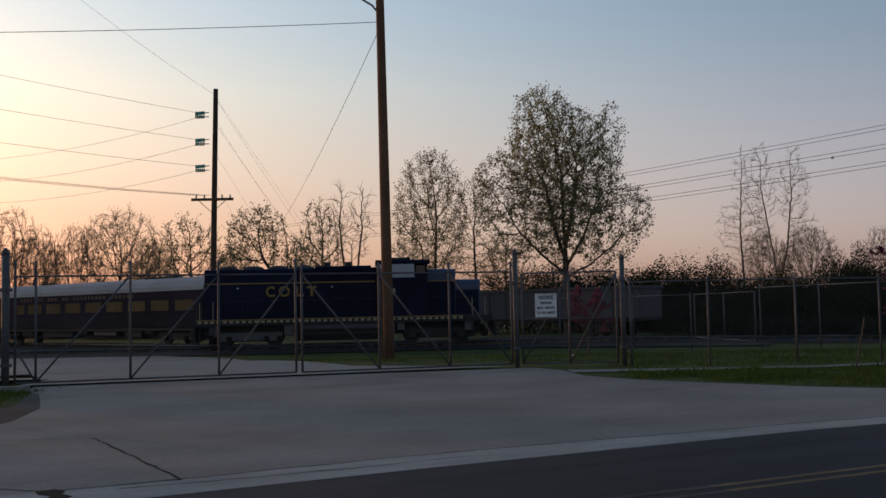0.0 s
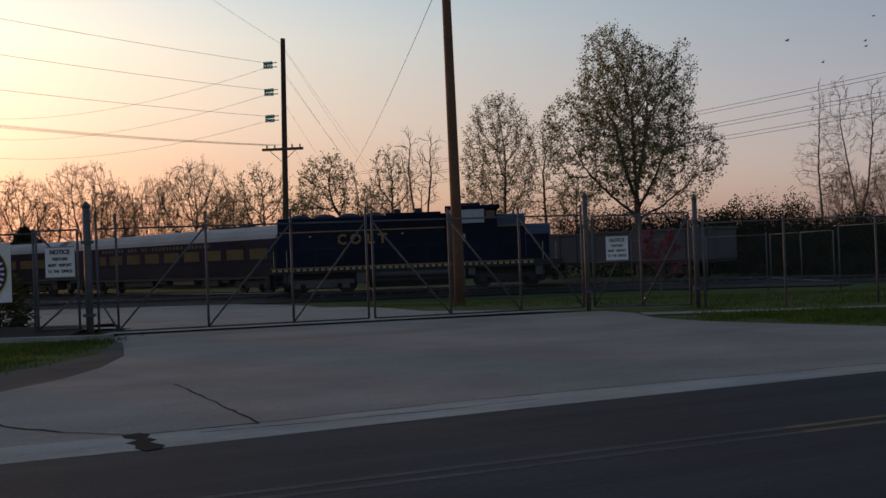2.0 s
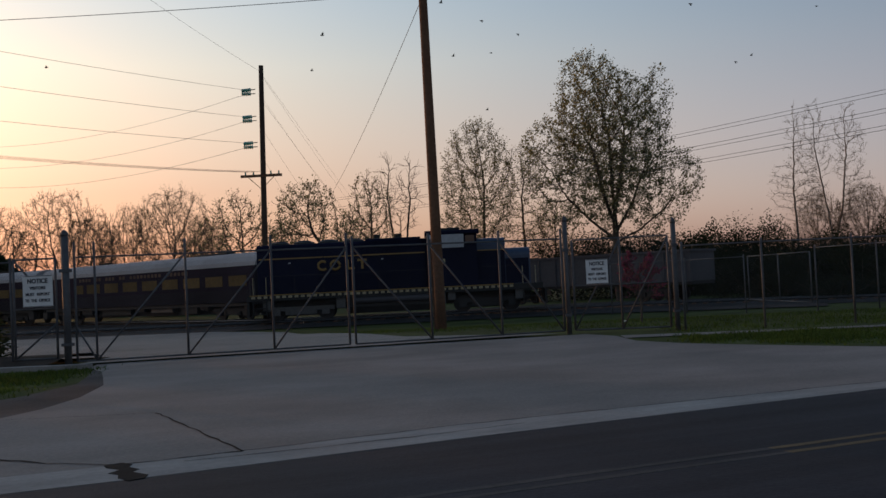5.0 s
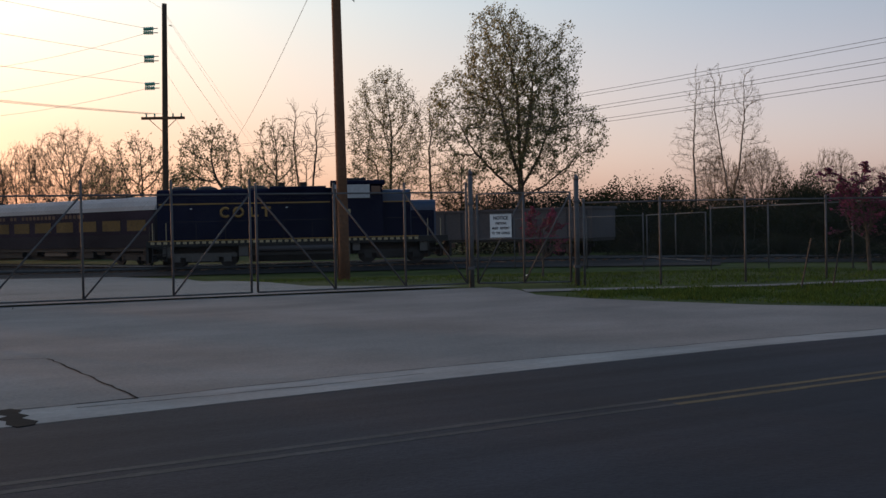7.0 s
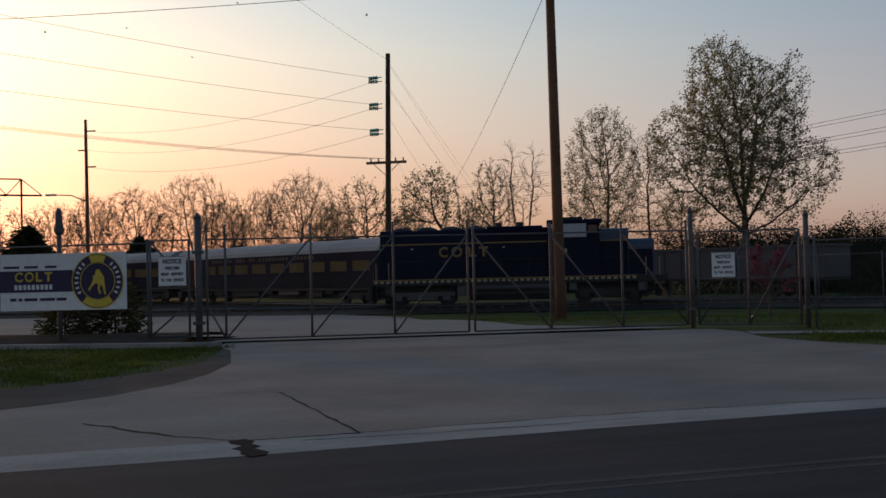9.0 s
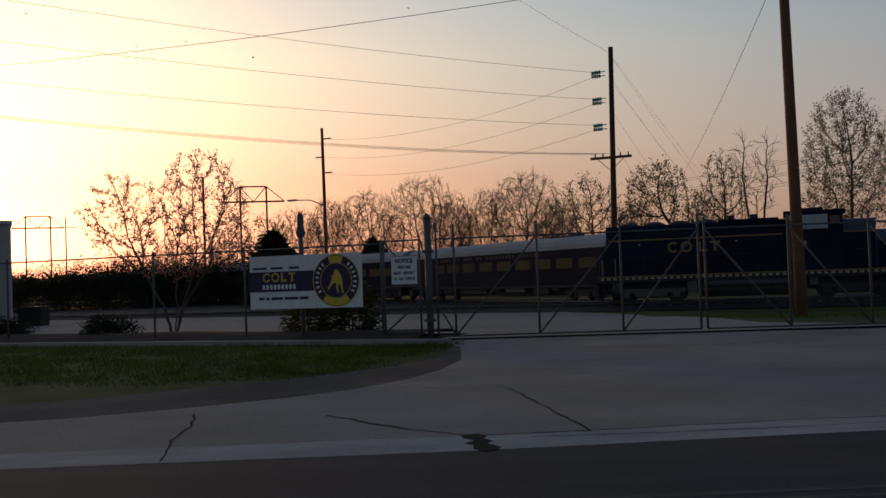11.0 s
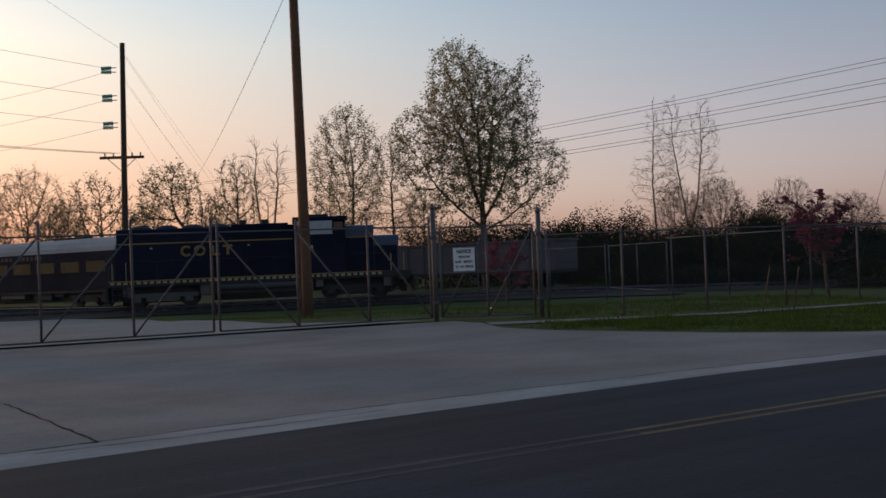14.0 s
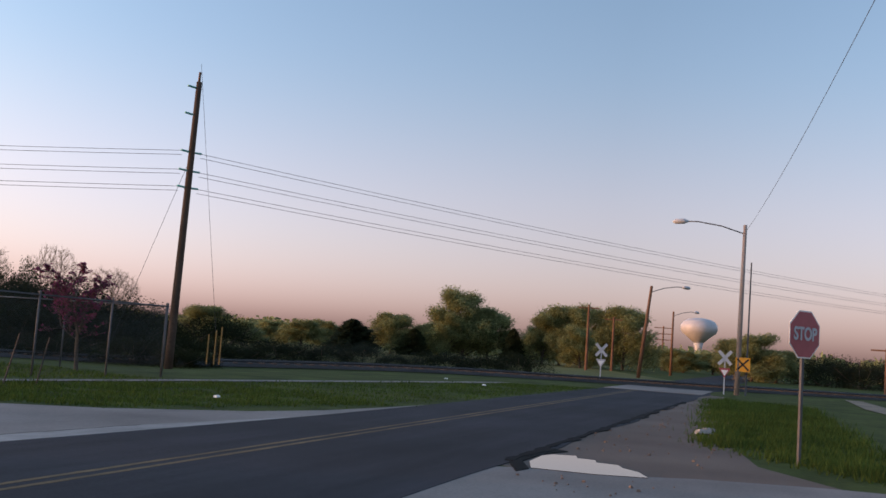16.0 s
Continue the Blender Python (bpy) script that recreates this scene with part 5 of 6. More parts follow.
def colony(seed, lobes, n, stems, step=0.34, kill=0.62, rise=0.1, tip=0.011, shell=0.6, twigs=2, twig=0.55, leaf=0.0, leaf_n=3, puff=0.1, n_tip=2.35):
    """A tree whose limbs grow towards points spread through the lobes of its crown. lobes: centre and half-axes; stems: lines that the trunks follow."""
    g, rr = np.random.default_rng(seed), random.Random(seed)
    vol = np.array([q[3] * q[4] * q[5] for q in lobes])
    pick = g.choice(len(lobes), n, p=vol / vol.sum())
    u = g.normal(size=(n, 3))
    u *= (g.random(n) ** (1 / 3 * (1 - shell) + 0.12 * shell) / np.linalg.norm(u, axis=1))[:, None]
    L = np.array(lobes, float)
    A = L[pick, :3] + u * L[pick, 3:]
    pos, par = [], []
    for line in stems:
        # a limb springs from the nearest point of the stem before it
        far = [math.dist(p, line[0]) for p in pos]
        last = far.index(min(far)) if far and min(far) < 0.6 and line[0] is not Z0 else -1
        for p, q in zip(line, line[1:]):
            k = max(1, int(math.dist(p, q) / step))
            for i in range(k + (q is line[-1])):
                pos.append(np.array(p) + (np.array(q) - np.array(p)) * i / k + g.normal(0, 0.02, 3))
                par.append(last)
                last = len(pos) - 1
    P = np.array(pos)
    kids = [0] * len(pos)
    d2 = ((A[:, None] - P[None]) ** 2).sum(2)
    near, dist = d2.argmin(1), np.sqrt(d2.min(1))
    for _ in range(140):
        live = dist > kill
        if not live.any():
            break
        V = (A[live] - P[near[live]]) / dist[live][:, None]
        S = np.zeros_like(P)
        np.add.at(S, near[live], V)
        grow = [i for i in np.unique(near[live]) if kids[i] < 4]
        if not grow:
            break
        D = S[grow]
        D = D / np.maximum(np.linalg.norm(D, axis=1), 1e-6)[:, None] + g.normal(0, 0.16, D.shape)
        D[:, 2] += rise
        D /= np.linalg.norm(D, axis=1)[:, None]
        N = P[grow] + D * step
        first = len(P)
        for i in grow:
            kids[i] += 1
            par.append(int(i))
            kids.append(0)
        P = np.vstack([P, N])
        d = np.sqrt(((A[:, None] - N[None]) ** 2).sum(2))
        j, m = d.argmin(1), d.min(1)
        near, dist = np.where(m < dist, j + first, near), np.minimum(dist, m)
    ch = [[] for _ in par]
    for i, p in enumerate(par):
        if p >= 0:
            ch[p].append(i)
    R = np.zeros(len(par))
    for i in range(len(par) - 1, -1, -1):
        R[i] = max(tip, sum(R[c] ** n_tip for c in ch[i]) ** (1 / n_tip) if ch[i] else tip)
    wood, leaves = MB(), MB()
    todo = [(i, None) for i, p in enumerate(par) if p < 0]
    while todo:
        i, start = todo.pop()
        pts, rad = ([P[start], P[i]], [R[i], R[i]]) if start is not None else ([P[i]], [R[i] * 1.25])
        while ch[i]:
            o = sorted(ch[i], key=lambda c: -R[c])
            todo += [(c, i) for c in o[1:]]
            i = o[0]
            pts.append(P[i])
            rad.append(R[i])
        if len(pts) > 1:
            wood.tube([tuple(p) for p in pts], rad, 9 if rad[0] > 0.12 else 5 if rad[0] > 0.04 else 3, False)
    for i in range(len(par)):
        if R[i] > tip * 3.2 or par[i] < 0:
            continue
        d0 = Vector(P[i] - P[par[i]]).normalized()
        for _ in range(twigs + (0 if ch[i] else 1)):
            d = (d0 + Vector((rr.gauss(0, 0.6), rr.gauss(0, 0.6), rr.gauss(0.15, 0.5)))).normalized()
            p0, q = Vector(P[i]), twig * rr.uniform(0.5, 1.3)
            p1 = p0 + d * q * 0.5
            p2 = p1 + (d + Vector((rr.gauss(0, 0.3), rr.gauss(0, 0.3), rr.gauss(0.15, 0.3)))).normalized() * q * 0.5
            wood.tube([tuple(p0), tuple(p1), tuple(p2)], [tip * 0.8, tip * 0.6, tip * 0.4], 3, False)
            for _ in range(leaf_n if leaf else 0):
                c = p0.lerp(p2, rr.uniform(0.2, 1.1)) + Vector((rr.gauss(0, puff), rr.gauss(0, puff), rr.gauss(0, puff)))
                nn = Vector((rr.gauss(0, 1), rr.gauss(0, 1), rr.gauss(0, 1))).normalized()
                a = nn.orthogonal().normalized()
                b, s1 = nn.cross(a), leaf * rr.uniform(0.6, 1.4)
                leaves.quad(c - a * s1, c + b * s1 * 0.6, c + a * s1, c - b * s1 * 0.6)
    return wood, leaves


def grown(size, wm, lm, *spec, **more):
    wood, lv = colony(*spec, **more)
    return (wood.mesh("trunk", wm, True), lv.mesh("crown", lm) if lv.f else None, wm, lm, *size)


BIG = grown((12.6, 19.0), M_BARK, M_LEAF, 11, [(-0.3, 0, 11.2, 4.4, 4.2, 6.0), (-1.4, 0.4, 14.4, 2.8, 2.8, 4.2), (3.5, -0.4, 13.4, 1.2, 1.6, 3.9), (-4.8, 0, 10.4, 2.2, 2.2, 3.2), (4.6, 0.3, 8.8, 2.3, 2.4, 2.2), (0.4, -3.5, 10, 2.2, 2.0, 3.4), (0, 3.8, 10.5, 2.4, 2, 3.6), (-3.0, 0, 6.6, 2.6, 2, 1.3), (3.2, 0, 6.2, 2.6, 2, 1.2)],
            3600, [[Z0, (0.05, 0, 3.0), (0, 0.1, 7.0), (-0.15, 0, 12.0)], [(0, 0, 4.4), (-1.5, 0.2, 5.7), (-3.4, 0.3, 7.6)], [(0, 0, 4.9), (1.2, -0.2, 6.8), (2.4, -0.3, 9.6)], [(0, 0, 5.4), (-0.9, -0.8, 8.0), (-1.5, -1.0, 11.0)], [(0, 0, 4.2), (2.0, 0.6, 5.2), (3.9, 0.8, 6.6)], [(0, 0, 6.2), (0.7, 0.9, 9.0), (1.2, 1.2, 12.0)]], step=0.4, kill=0.55, rise=0.16, tip=0.015, twigs=2, twig=0.55, leaf=0.084, leaf_n=7, puff=0.15, n_tip=2.22)
OVAL = grown((6.8, 15.5), M_BARK, M_LEAF, 22, [(0, 0, 9.6, 3.3, 3.2, 5.8), (-0.8, 0, 6.0, 2.8, 2.6, 3.0)],
             2000, [[Z0, (0, 0, 1.6), (0.3, 0.1, 6.0), (0.4, 0, 9.0)], [(0, 0, 1.4), (-0.5, 0.2, 4.0), (-0.9, 0, 7.5)], [(0, 0.1, 1.2), (0.6, -0.4, 4.0), (1.2, 0, 6.5)]], step=0.36, rise=0.35, tip=0.015, twigs=2, twig=0.6, leaf=0.07, leaf_n=7, puff=0.14, n_tip=2.3)
SLIM = grown((5.0, 14.2), M_BARK, M_LEAF, 23, [(0.2, 0, 9.0, 2.0, 2.0, 5.0), (0.6, 0, 5.6, 2.4, 2.0, 2.2)],
             520, [[Z0, (0.1, 0, 3), (0.0, 0.1, 9)]], step=0.36, rise=0.25, tip=0.017, twigs=2, twig=0.7, leaf=0.07, leaf_n=3, puff=0.14, n_tip=2.2)
BARE = grown((9.6, 10.6), M_BARK, M_BUD, 33, [(0, 0, 6.4, 4.7, 4.4, 4.2), (1.5, 0, 7.4, 3.0, 3.0, 3.2), (-2.0, 0, 6.8, 2.8, 2.8, 3.0)],
             1500, [[Z0, (0.05, 0, 1.7), (-0.1, 0, 3.4)]], step=0.36, kill=0.55, rise=0.1, tip=0.014, twigs=3, twig=0.7, leaf=0.05, leaf_n=2, puff=0.05, n_tip=2.25)
BARE2 = grown((10.0, 10.2), M_BARK, M_BUD, 36, [(-1.2, 0, 6.2, 3.6, 3.6, 3.9), (2.4, 0.2, 5.8, 2.8, 3.0, 3.3), (0.4, 0, 7.6, 2.6, 2.6, 2.6)],
              1500, [[Z0, (0, 0, 1.3), (-0.5, 0, 3.2)], [(0, 0, 1.0), (0.9, 0.1, 3.2)]], step=0.36, kill=0.55, rise=0.1, tip=0.014, twigs=3, twig=0.7, leaf=0.05, leaf_n=2, puff=0.05, n_tip=2.25)
VASE = grown((4.0, 13.2), M_BARK, M_BUD, 44, [(-0.9, 0, 9.6, 1.0, 1.0, 3.6), (0.9, 0.2, 9.2, 1.1, 1.0, 3.4), (0.1, -0.2, 8.4, 1.3, 1.2, 3.4)],
             260, [[Z0, (-0.1, 0, 3.2), (-0.6, 0, 6.0), (-0.9, 0, 9.0)], [Z0, (0.15, 0.1, 3.2), (0.6, 0.1, 6.0), (1.0, 0.2, 9.0)], [(0.1, 0, 3.0), (0.1, -0.2, 7.5)]], step=0.4, kill=0.6, rise=0.4, tip=0.022, twigs=2, twig=0.8, n_tip=2.2)
LEAFY = grown((7.0, 11.4), M_BARK, M_LEAF, 58, [(-2.0, 0, 8.4, 2.6, 2.4, 2.4), (-3.4, 0, 6.6, 1.9, 1.8, 1.6), (0.4, 0, 6.8, 2.0, 1.8, 2.0), (-0.8, 0.3, 9.0, 1.6, 1.8, 2.0)],
              800, [[(1.6, 0, -0.2), (1.1, 0, 2.2), (-0.2, 0, 4.8), (-1.4, 0, 7.0)], [(1.3, 0, 1.4), (1.2, 0.1, 4.4), (0.8, 0, 6.2)]], step=0.36, rise=0.12, tip=0.019, twigs=2, twig=0.6, leaf=0.085, leaf_n=5, puff=0.16, n_tip=2.2)
SPARSE = grown((5.4, 9.8), M_BARK, M_LEAF, 66, [(0, 0, 6.2, 2.5, 2.4, 3.2), (-0.9, 0, 7.6, 1.5, 1.5, 2.2), (1.4, 0, 5.4, 1.6, 1.5, 2.0)],
               520, [[Z0, (0.1, 0, 2.2), (-0.1, 0, 5.0)]], step=0.36, rise=0.2, tip=0.02, twigs=2, twig=0.7, leaf=0.08, leaf_n=3, puff=0.1, n_tip=2.2)
TALL = grown((4.4, 15.8), M_BARKL, M_BUD, 77, [(0.2, 0, 11.6, 1.0, 1.0, 4.4), (-0.8, 0, 8.2, 1.3, 1.2, 2.8), (1.0, 0, 7.6, 1.5, 1.2, 2.4)],
             620, [[Z0, (0.1, 0, 4.0), (-0.1, 0, 8.0), (0.2, 0, 13.0)]], step=0.4, rise=0.35, tip=0.015, twigs=2, twig=0.6, leaf=0.04, leaf_n=2, n_tip=2.25)
FORK = grown((7.6, 15.4), M_BARKL, M_BUD, 78, [(-1.4, 0, 11.2, 1.6, 1.6, 4.2), (1.6, 0, 11.0, 1.7, 1.6, 4.2), (2.6, 0, 7.0, 1.6, 1.6, 2.2), (-1.8, 0, 7.0, 1.6, 1.6, 2.4)],
             1100, [[Z0, (0, 0, 3.4), (-0.5, 0, 6.5), (-1.3, 0, 11.5)], [(0, 0, 3.2), (0.9, 0, 6.5), (1.5, 0, 11.5)]], step=0.4, rise=0.35, tip=0.015, twigs=2, twig=0.6, leaf=0.04, leaf_n=2, n_tip=2.25)
REDBUD = grown((5.4, 5.6), M_BARK, M_ROSE, 88, [(-1.9, 0, 3.6, 1.2, 1.4, 1.5), (1.0, 0.2, 3.8, 1.4, 1.4, 1.8), (-0.3, 0.4, 2.9, 1.9, 1.4, 1.2), (2.0, 0, 2.8, 0.9, 0.9, 0.9)],
               1150, [[Z0, (-0.3, 0, 0.8), (-1.2, 0, 2.2)], [Z0, (-0.1, 0.3, 1.0), (-0.4, 0.6, 2.2)], [Z0, (0.25, 0.1, 0.9), (0.8, 0.1, 2.3)], [Z0, (0.4, -0.2, 0.8), (1.5, -0.2, 2.2)]], step=0.2, kill=0.34, rise=0.22, tip=0.008, twigs=3, twig=0.3, leaf=0.03, leaf_n=6, puff=0.03, n_tip=2.3)
PINKT = species(grow_tree(89, 2.9, 0.05, [(12, 42, 0.42), (8, 40, 0.45), (6, 40, 0.45)], 0.14, 0.18, 0.25, leaf=0.028, leaf_n=6), M_BARK, M_PINK)
GREEN = species(grow_tree(91, 8.5, 0.2, [(18, 50, 0.45), (9, 42, 0.5), (7, 42, 0.5)], 0.1, 0.15, 0.06, leaf=0.11, leaf_n=30, puff=0.4), M_BARK, M_LEAFG)
GREEN2 = species(grow_tree(92, 9.0, 0.2, [(20, 60, 0.42), (9, 45, 0.5), (7, 42, 0.5)], 0.05, 0.18, 0.04, leaf=0.11, leaf_n=30, puff=0.4), M_BARK, M_LEAFG)


def conifer(seed, h, w, dens):
    rr = random.Random(seed)
    wood, lv = MB().tube([(0, 0, -0.1), (0, 0, h)], [h * 0.02, 0.01], 6), MB()
    for i in range(dens):
        f = rr.random() ** 0.75
        z = h * (0.04 + 0.96 * (1 - f))
        a = rr.uniform(0, 6.283)
        rad = w * (f ** 0.65) * (1 - 0.2 * f) * rr.uniform(0.3, 1.1) * (1 + 0.22 * math.sin(3 * a + z * 5 / h) + 0.14 * math.sin(5 * a - z * 21 / h))
        p = Vector((rad * math.cos(a), rad * math.sin(a), z + rr.gauss(0, 0.1)))
        d = (Vector((math.cos(a), math.sin(a), rr.uniform(-0.3, 0.6))) + Vector((rr.gauss(0, .4), rr.gauss(0, .4), rr.gauss(0, .4)))).normalized()
        s = d.orthogonal().normalized()
        L = h * 0.05 * rr.uniform(0.6, 1.3)
        lv.quad(p - d * L, p + s * L * 0.35, p + d * L, p - s * L * 0.35)
    return wood, lv


CEDAR = species(conifer(5, 6.0, 2.0, 5200), M_BARK, M_NEEDLE)
SHRUB = species(conifer(6, 1.9, 1.05, 1700), M_BARK, M_NEEDLE)


def bush_mesh(seed, w, h, n, ls):
    rr = random.Random(seed)
    wood, lv = MB(), MB()
    for i in range(12):
        a = rr.uniform(0, 6.283)
        wood.tube([(0, 0, -0.1), (w * 0.3 * math.cos(a), w * 0.3 * math.sin(a), h * 0.5), (w * 0.45 * math.cos(a), w * 0.45 * math.sin(a), h * 0.85)], [0.03, 0.02, 0.008], 4, False)
    for i in range(n):
        a, u = rr.uniform(0, 6.283), rr.random()
        q = (0.55 + 0.45 * rr.random()) * (1 + 0.18 * math.sin(3 * a + seed) + 0.12 * math.sin(7 * a))
        z = h * (1 - u * u) * q
        p = Vector((w * 0.5 * q * math.cos(a) * math.sqrt(u), w * 0.5 * q * math.sin(a) * math.sqrt(u), max(0.03, z)))
        d = Vector((rr.gauss(0, 1), rr.gauss(0, 1), rr.gauss(0, 1))).normalized()
        s = d.orthogonal().normalized()
        L = ls * rr.uniform(0.6, 1.3)
        lv.quad(p - d * L, p + s * L * 0.55, p + d * L, p - s * L * 0.55)
    return wood, lv


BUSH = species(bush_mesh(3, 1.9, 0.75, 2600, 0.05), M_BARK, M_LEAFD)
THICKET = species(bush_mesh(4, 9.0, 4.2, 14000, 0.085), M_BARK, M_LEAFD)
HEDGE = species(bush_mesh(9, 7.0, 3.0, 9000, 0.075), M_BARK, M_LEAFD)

TREES = "tree in thin young spring leaf behind the train"
BARES = "bare spreading tree on the skyline"
place_tree(BIG, polar(-7.2, 75), (12.6, 19.8), 0, "large spreading tree in young spring leaf behind the train")
place_tree(OVAL, polar(0.6, 85), (7.0, 16.1), 0, "tall oval " + TREES)
place_tree(SLIM, polar(-1.9, 90), (5.4, 15.0), 0, "slender " + TREES)
place_tree(SPARSE, polar(-3.7, 92), (5.0, 9.8), 200, "small " + TREES)
place_tree(VASE, polar(5.35, 86), (4.2, 14.0), 0, "bare multi-stemmed tree behind the locomotive")
place_tree(SPARSE, polar(7.0, 85), (5.0, 12.0), 75, "bare slender tree with opening buds")
place_tree(LEAFY, polar(9.6, 80), (6.6, 11.4), 0, "leaning leafy tree behind the locomotive")
place_tree(SPARSE, polar(8.3, 92), (4.5, 9.0), 175, "small " + TREES)
place_tree(SPARSE, polar(14.4, 84), (5.6, 10.6), 20, "thin tree in young leaf beside the angle pole")
place_tree(SPARSE, polar(12.3, 94), (5.0, 9.0), 120, "thin " + TREES)
place_tree(SPARSE, polar(16.2, 96), (5.0, 10.0), 220, "thin " + TREES)
for az, r, w, h, k in ((18.3, 112, 9.5, 12.2, BARE), (20.6, 118, 7, 11.2, BARE2), (21.9, 116, 4, 10.5, VASE), (24.0, 112, 10, 12.2, BARE2), (27.6, 116, 9, 11.2, BARE), (29.8, 120, 8, 10.8, BARE2), (26.0, 124, 5, 10, VASE), (22.8, 126, 8, 10.5, BARE), (31.6, 122, 8, 10.0, BARE), (16.9, 118, 7, 9.5, BARE2), (38.5, 150, 7, 8, BARE), (40.5, 170, 7, 7, BARE2)):
    place_tree(k, polar(az, r), (w * 1.12, h * 1.13), az * 77, BARES)
place_tree(SPARSE, polar(33.4, 104), (6.5, 9.5), 40, "thin tree in young leaf beside the pylon")
place_tree(SPARSE, polar(35.6, 118), (6, 9.5), 140, "thin tree in young leaf beside the pylon")
place_tree(TALL, polar(-17.1, 92), (4.4, 16.4), 0, "tall bare tree with pale limbs")
place_tree(FORK, polar(-19.0, 92), (7.4, 16.2), 0, "bare forked tree with pale limbs")
place_tree(BARE, polar(-20.6, 90), (6, 8.5), 250, "bare bushy tree behind the tracks")
place_tree(BARE2, polar(-18.4, 96), (6.5, 8.5), 50, "bare bushy tree behind the tracks")
place_tree(BARE2, polar(-24.3, 96), (5.5, 8.2), 150, "bare bushy tree behind the tracks")
place_tree(BARE, polar(-27.5, 96), (5.5, 6.5), 150, "bare bushy tree behind the tracks")
place_tree(REDBUD, (-19.2, 24.0), (5.4, 5.6), 0, "spreading redbud tree with sparse pink blossom in the bed")
place_tree(PINKT, (4.45, 30.2), (1.3, 2.2), 0, "small pink-blossomed redbud behind the pedestrian gate")
place_tree(PINKT, (14.2, 28.8), (2.2, 3.25), 120, "pink-blossomed redbud inside the fence")
for az, r, s in ((31.2, 28.0, 1.5), (28.6, 27.2, 1.7)):
    place_tree(SHRUB, polar(az, r), (s, s * 1.05), az * 20, "dark green evergreen shrub behind the sign", "shrub", "shrub")
for x, s in ((-21.4, 1.7), (-25.8, 1.9), (-27.6, 1.8)):
    place_tree(BUSH, (x, 23.6), (s, 0.8), x * 31, "low dark clipped bush in the bed", "bush", "bush")
for az, r, w, h in ((27.3, 105, 4.6, 6.6), (17.4, 100, 3.4, 4.8), (19.0, 100, 3.4, 5.0), (33.0, 100, 6.0, 7.4), (14.9, 100, 3.4, 4.6), (30.0, 104, 3, 4.5), (22.0, 108, 3, 4.2)):
    place_tree(CEDAR, polar(az, r), (w, h), az * 30, "dark evergreen tree behind the coaches")
rr = random.Random(12)
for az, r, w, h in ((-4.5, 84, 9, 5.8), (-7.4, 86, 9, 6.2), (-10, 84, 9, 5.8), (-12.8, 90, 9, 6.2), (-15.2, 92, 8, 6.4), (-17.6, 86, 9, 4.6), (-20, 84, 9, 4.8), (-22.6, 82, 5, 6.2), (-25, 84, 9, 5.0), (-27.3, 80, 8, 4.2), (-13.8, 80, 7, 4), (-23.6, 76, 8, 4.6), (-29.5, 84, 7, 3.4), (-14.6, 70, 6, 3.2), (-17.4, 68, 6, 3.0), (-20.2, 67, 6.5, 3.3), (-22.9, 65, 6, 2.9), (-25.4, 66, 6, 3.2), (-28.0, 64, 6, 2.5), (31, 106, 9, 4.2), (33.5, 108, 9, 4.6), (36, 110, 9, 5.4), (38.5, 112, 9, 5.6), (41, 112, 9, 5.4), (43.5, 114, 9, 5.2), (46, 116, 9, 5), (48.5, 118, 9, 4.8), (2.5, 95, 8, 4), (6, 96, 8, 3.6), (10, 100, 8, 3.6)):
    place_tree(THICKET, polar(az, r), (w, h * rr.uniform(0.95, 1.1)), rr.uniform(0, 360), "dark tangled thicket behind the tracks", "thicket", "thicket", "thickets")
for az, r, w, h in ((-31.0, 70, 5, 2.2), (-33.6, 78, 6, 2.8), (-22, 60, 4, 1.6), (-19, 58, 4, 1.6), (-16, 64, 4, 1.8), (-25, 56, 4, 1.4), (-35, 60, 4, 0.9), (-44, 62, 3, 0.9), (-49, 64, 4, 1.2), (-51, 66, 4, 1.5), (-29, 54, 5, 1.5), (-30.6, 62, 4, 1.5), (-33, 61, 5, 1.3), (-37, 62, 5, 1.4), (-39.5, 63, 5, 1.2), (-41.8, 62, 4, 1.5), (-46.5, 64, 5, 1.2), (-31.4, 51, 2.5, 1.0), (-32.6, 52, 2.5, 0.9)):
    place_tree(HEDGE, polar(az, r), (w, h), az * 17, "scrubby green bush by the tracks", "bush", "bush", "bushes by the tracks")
FARS = "rounded green spring tree beyond the field"
for az, r, w, h, k in ((-32.7, 120, 6, 5.0, GREEN), (-34.8, 124, 6, 3.4, GREEN2), (-41.1, 125, 5.4, 4.7, CEDAR), (-43.4, 130, 6.5, 6.2, GREEN), (-44.7, 124, 3.6, 3.9, CEDAR), (-45.6, 134, 6, 5.2, GREEN), (-47.6, 130, 8.5, 9.2, GREEN2), (-49.0, 132, 7, 7.0, GREEN), (-46.6, 128, 6, 6.0, GREEN2), (-50.5, 126, 2.6, 4.3, CEDAR),
                       (-52.2, 128, 6, 6.4, GREEN2), (-53.2, 130, 7, 7.8, GREEN), (-55.0, 128, 7, 8.0, GREEN2), (-56.8, 126, 7, 8.0, GREEN), (-54.4, 118, 5, 5.0, GREEN2), (-63.9, 112, 6.5, 5.2, GREEN2), (-63.0, 118, 5, 4.6, GREEN), (-65.2, 114, 4.5, 3.6, GREEN), (-38.2, 150, 6, 4.6, GREEN), (-36.3, 155, 6, 4.2, GREEN2), (-39.6, 160, 6, 5.0, GREEN2), (-60.2, 150, 6, 3.4, GREEN2), (-61.8, 155, 6, 3.2, GREEN), (-59.2, 160, 6, 3.4, GREEN)):
    place_tree(k, polar(az, r), (w, h * (0.86 if az > -46 else 1.0)), az * 53, "dark dense cedar beyond the field" if k is CEDAR else FARS)
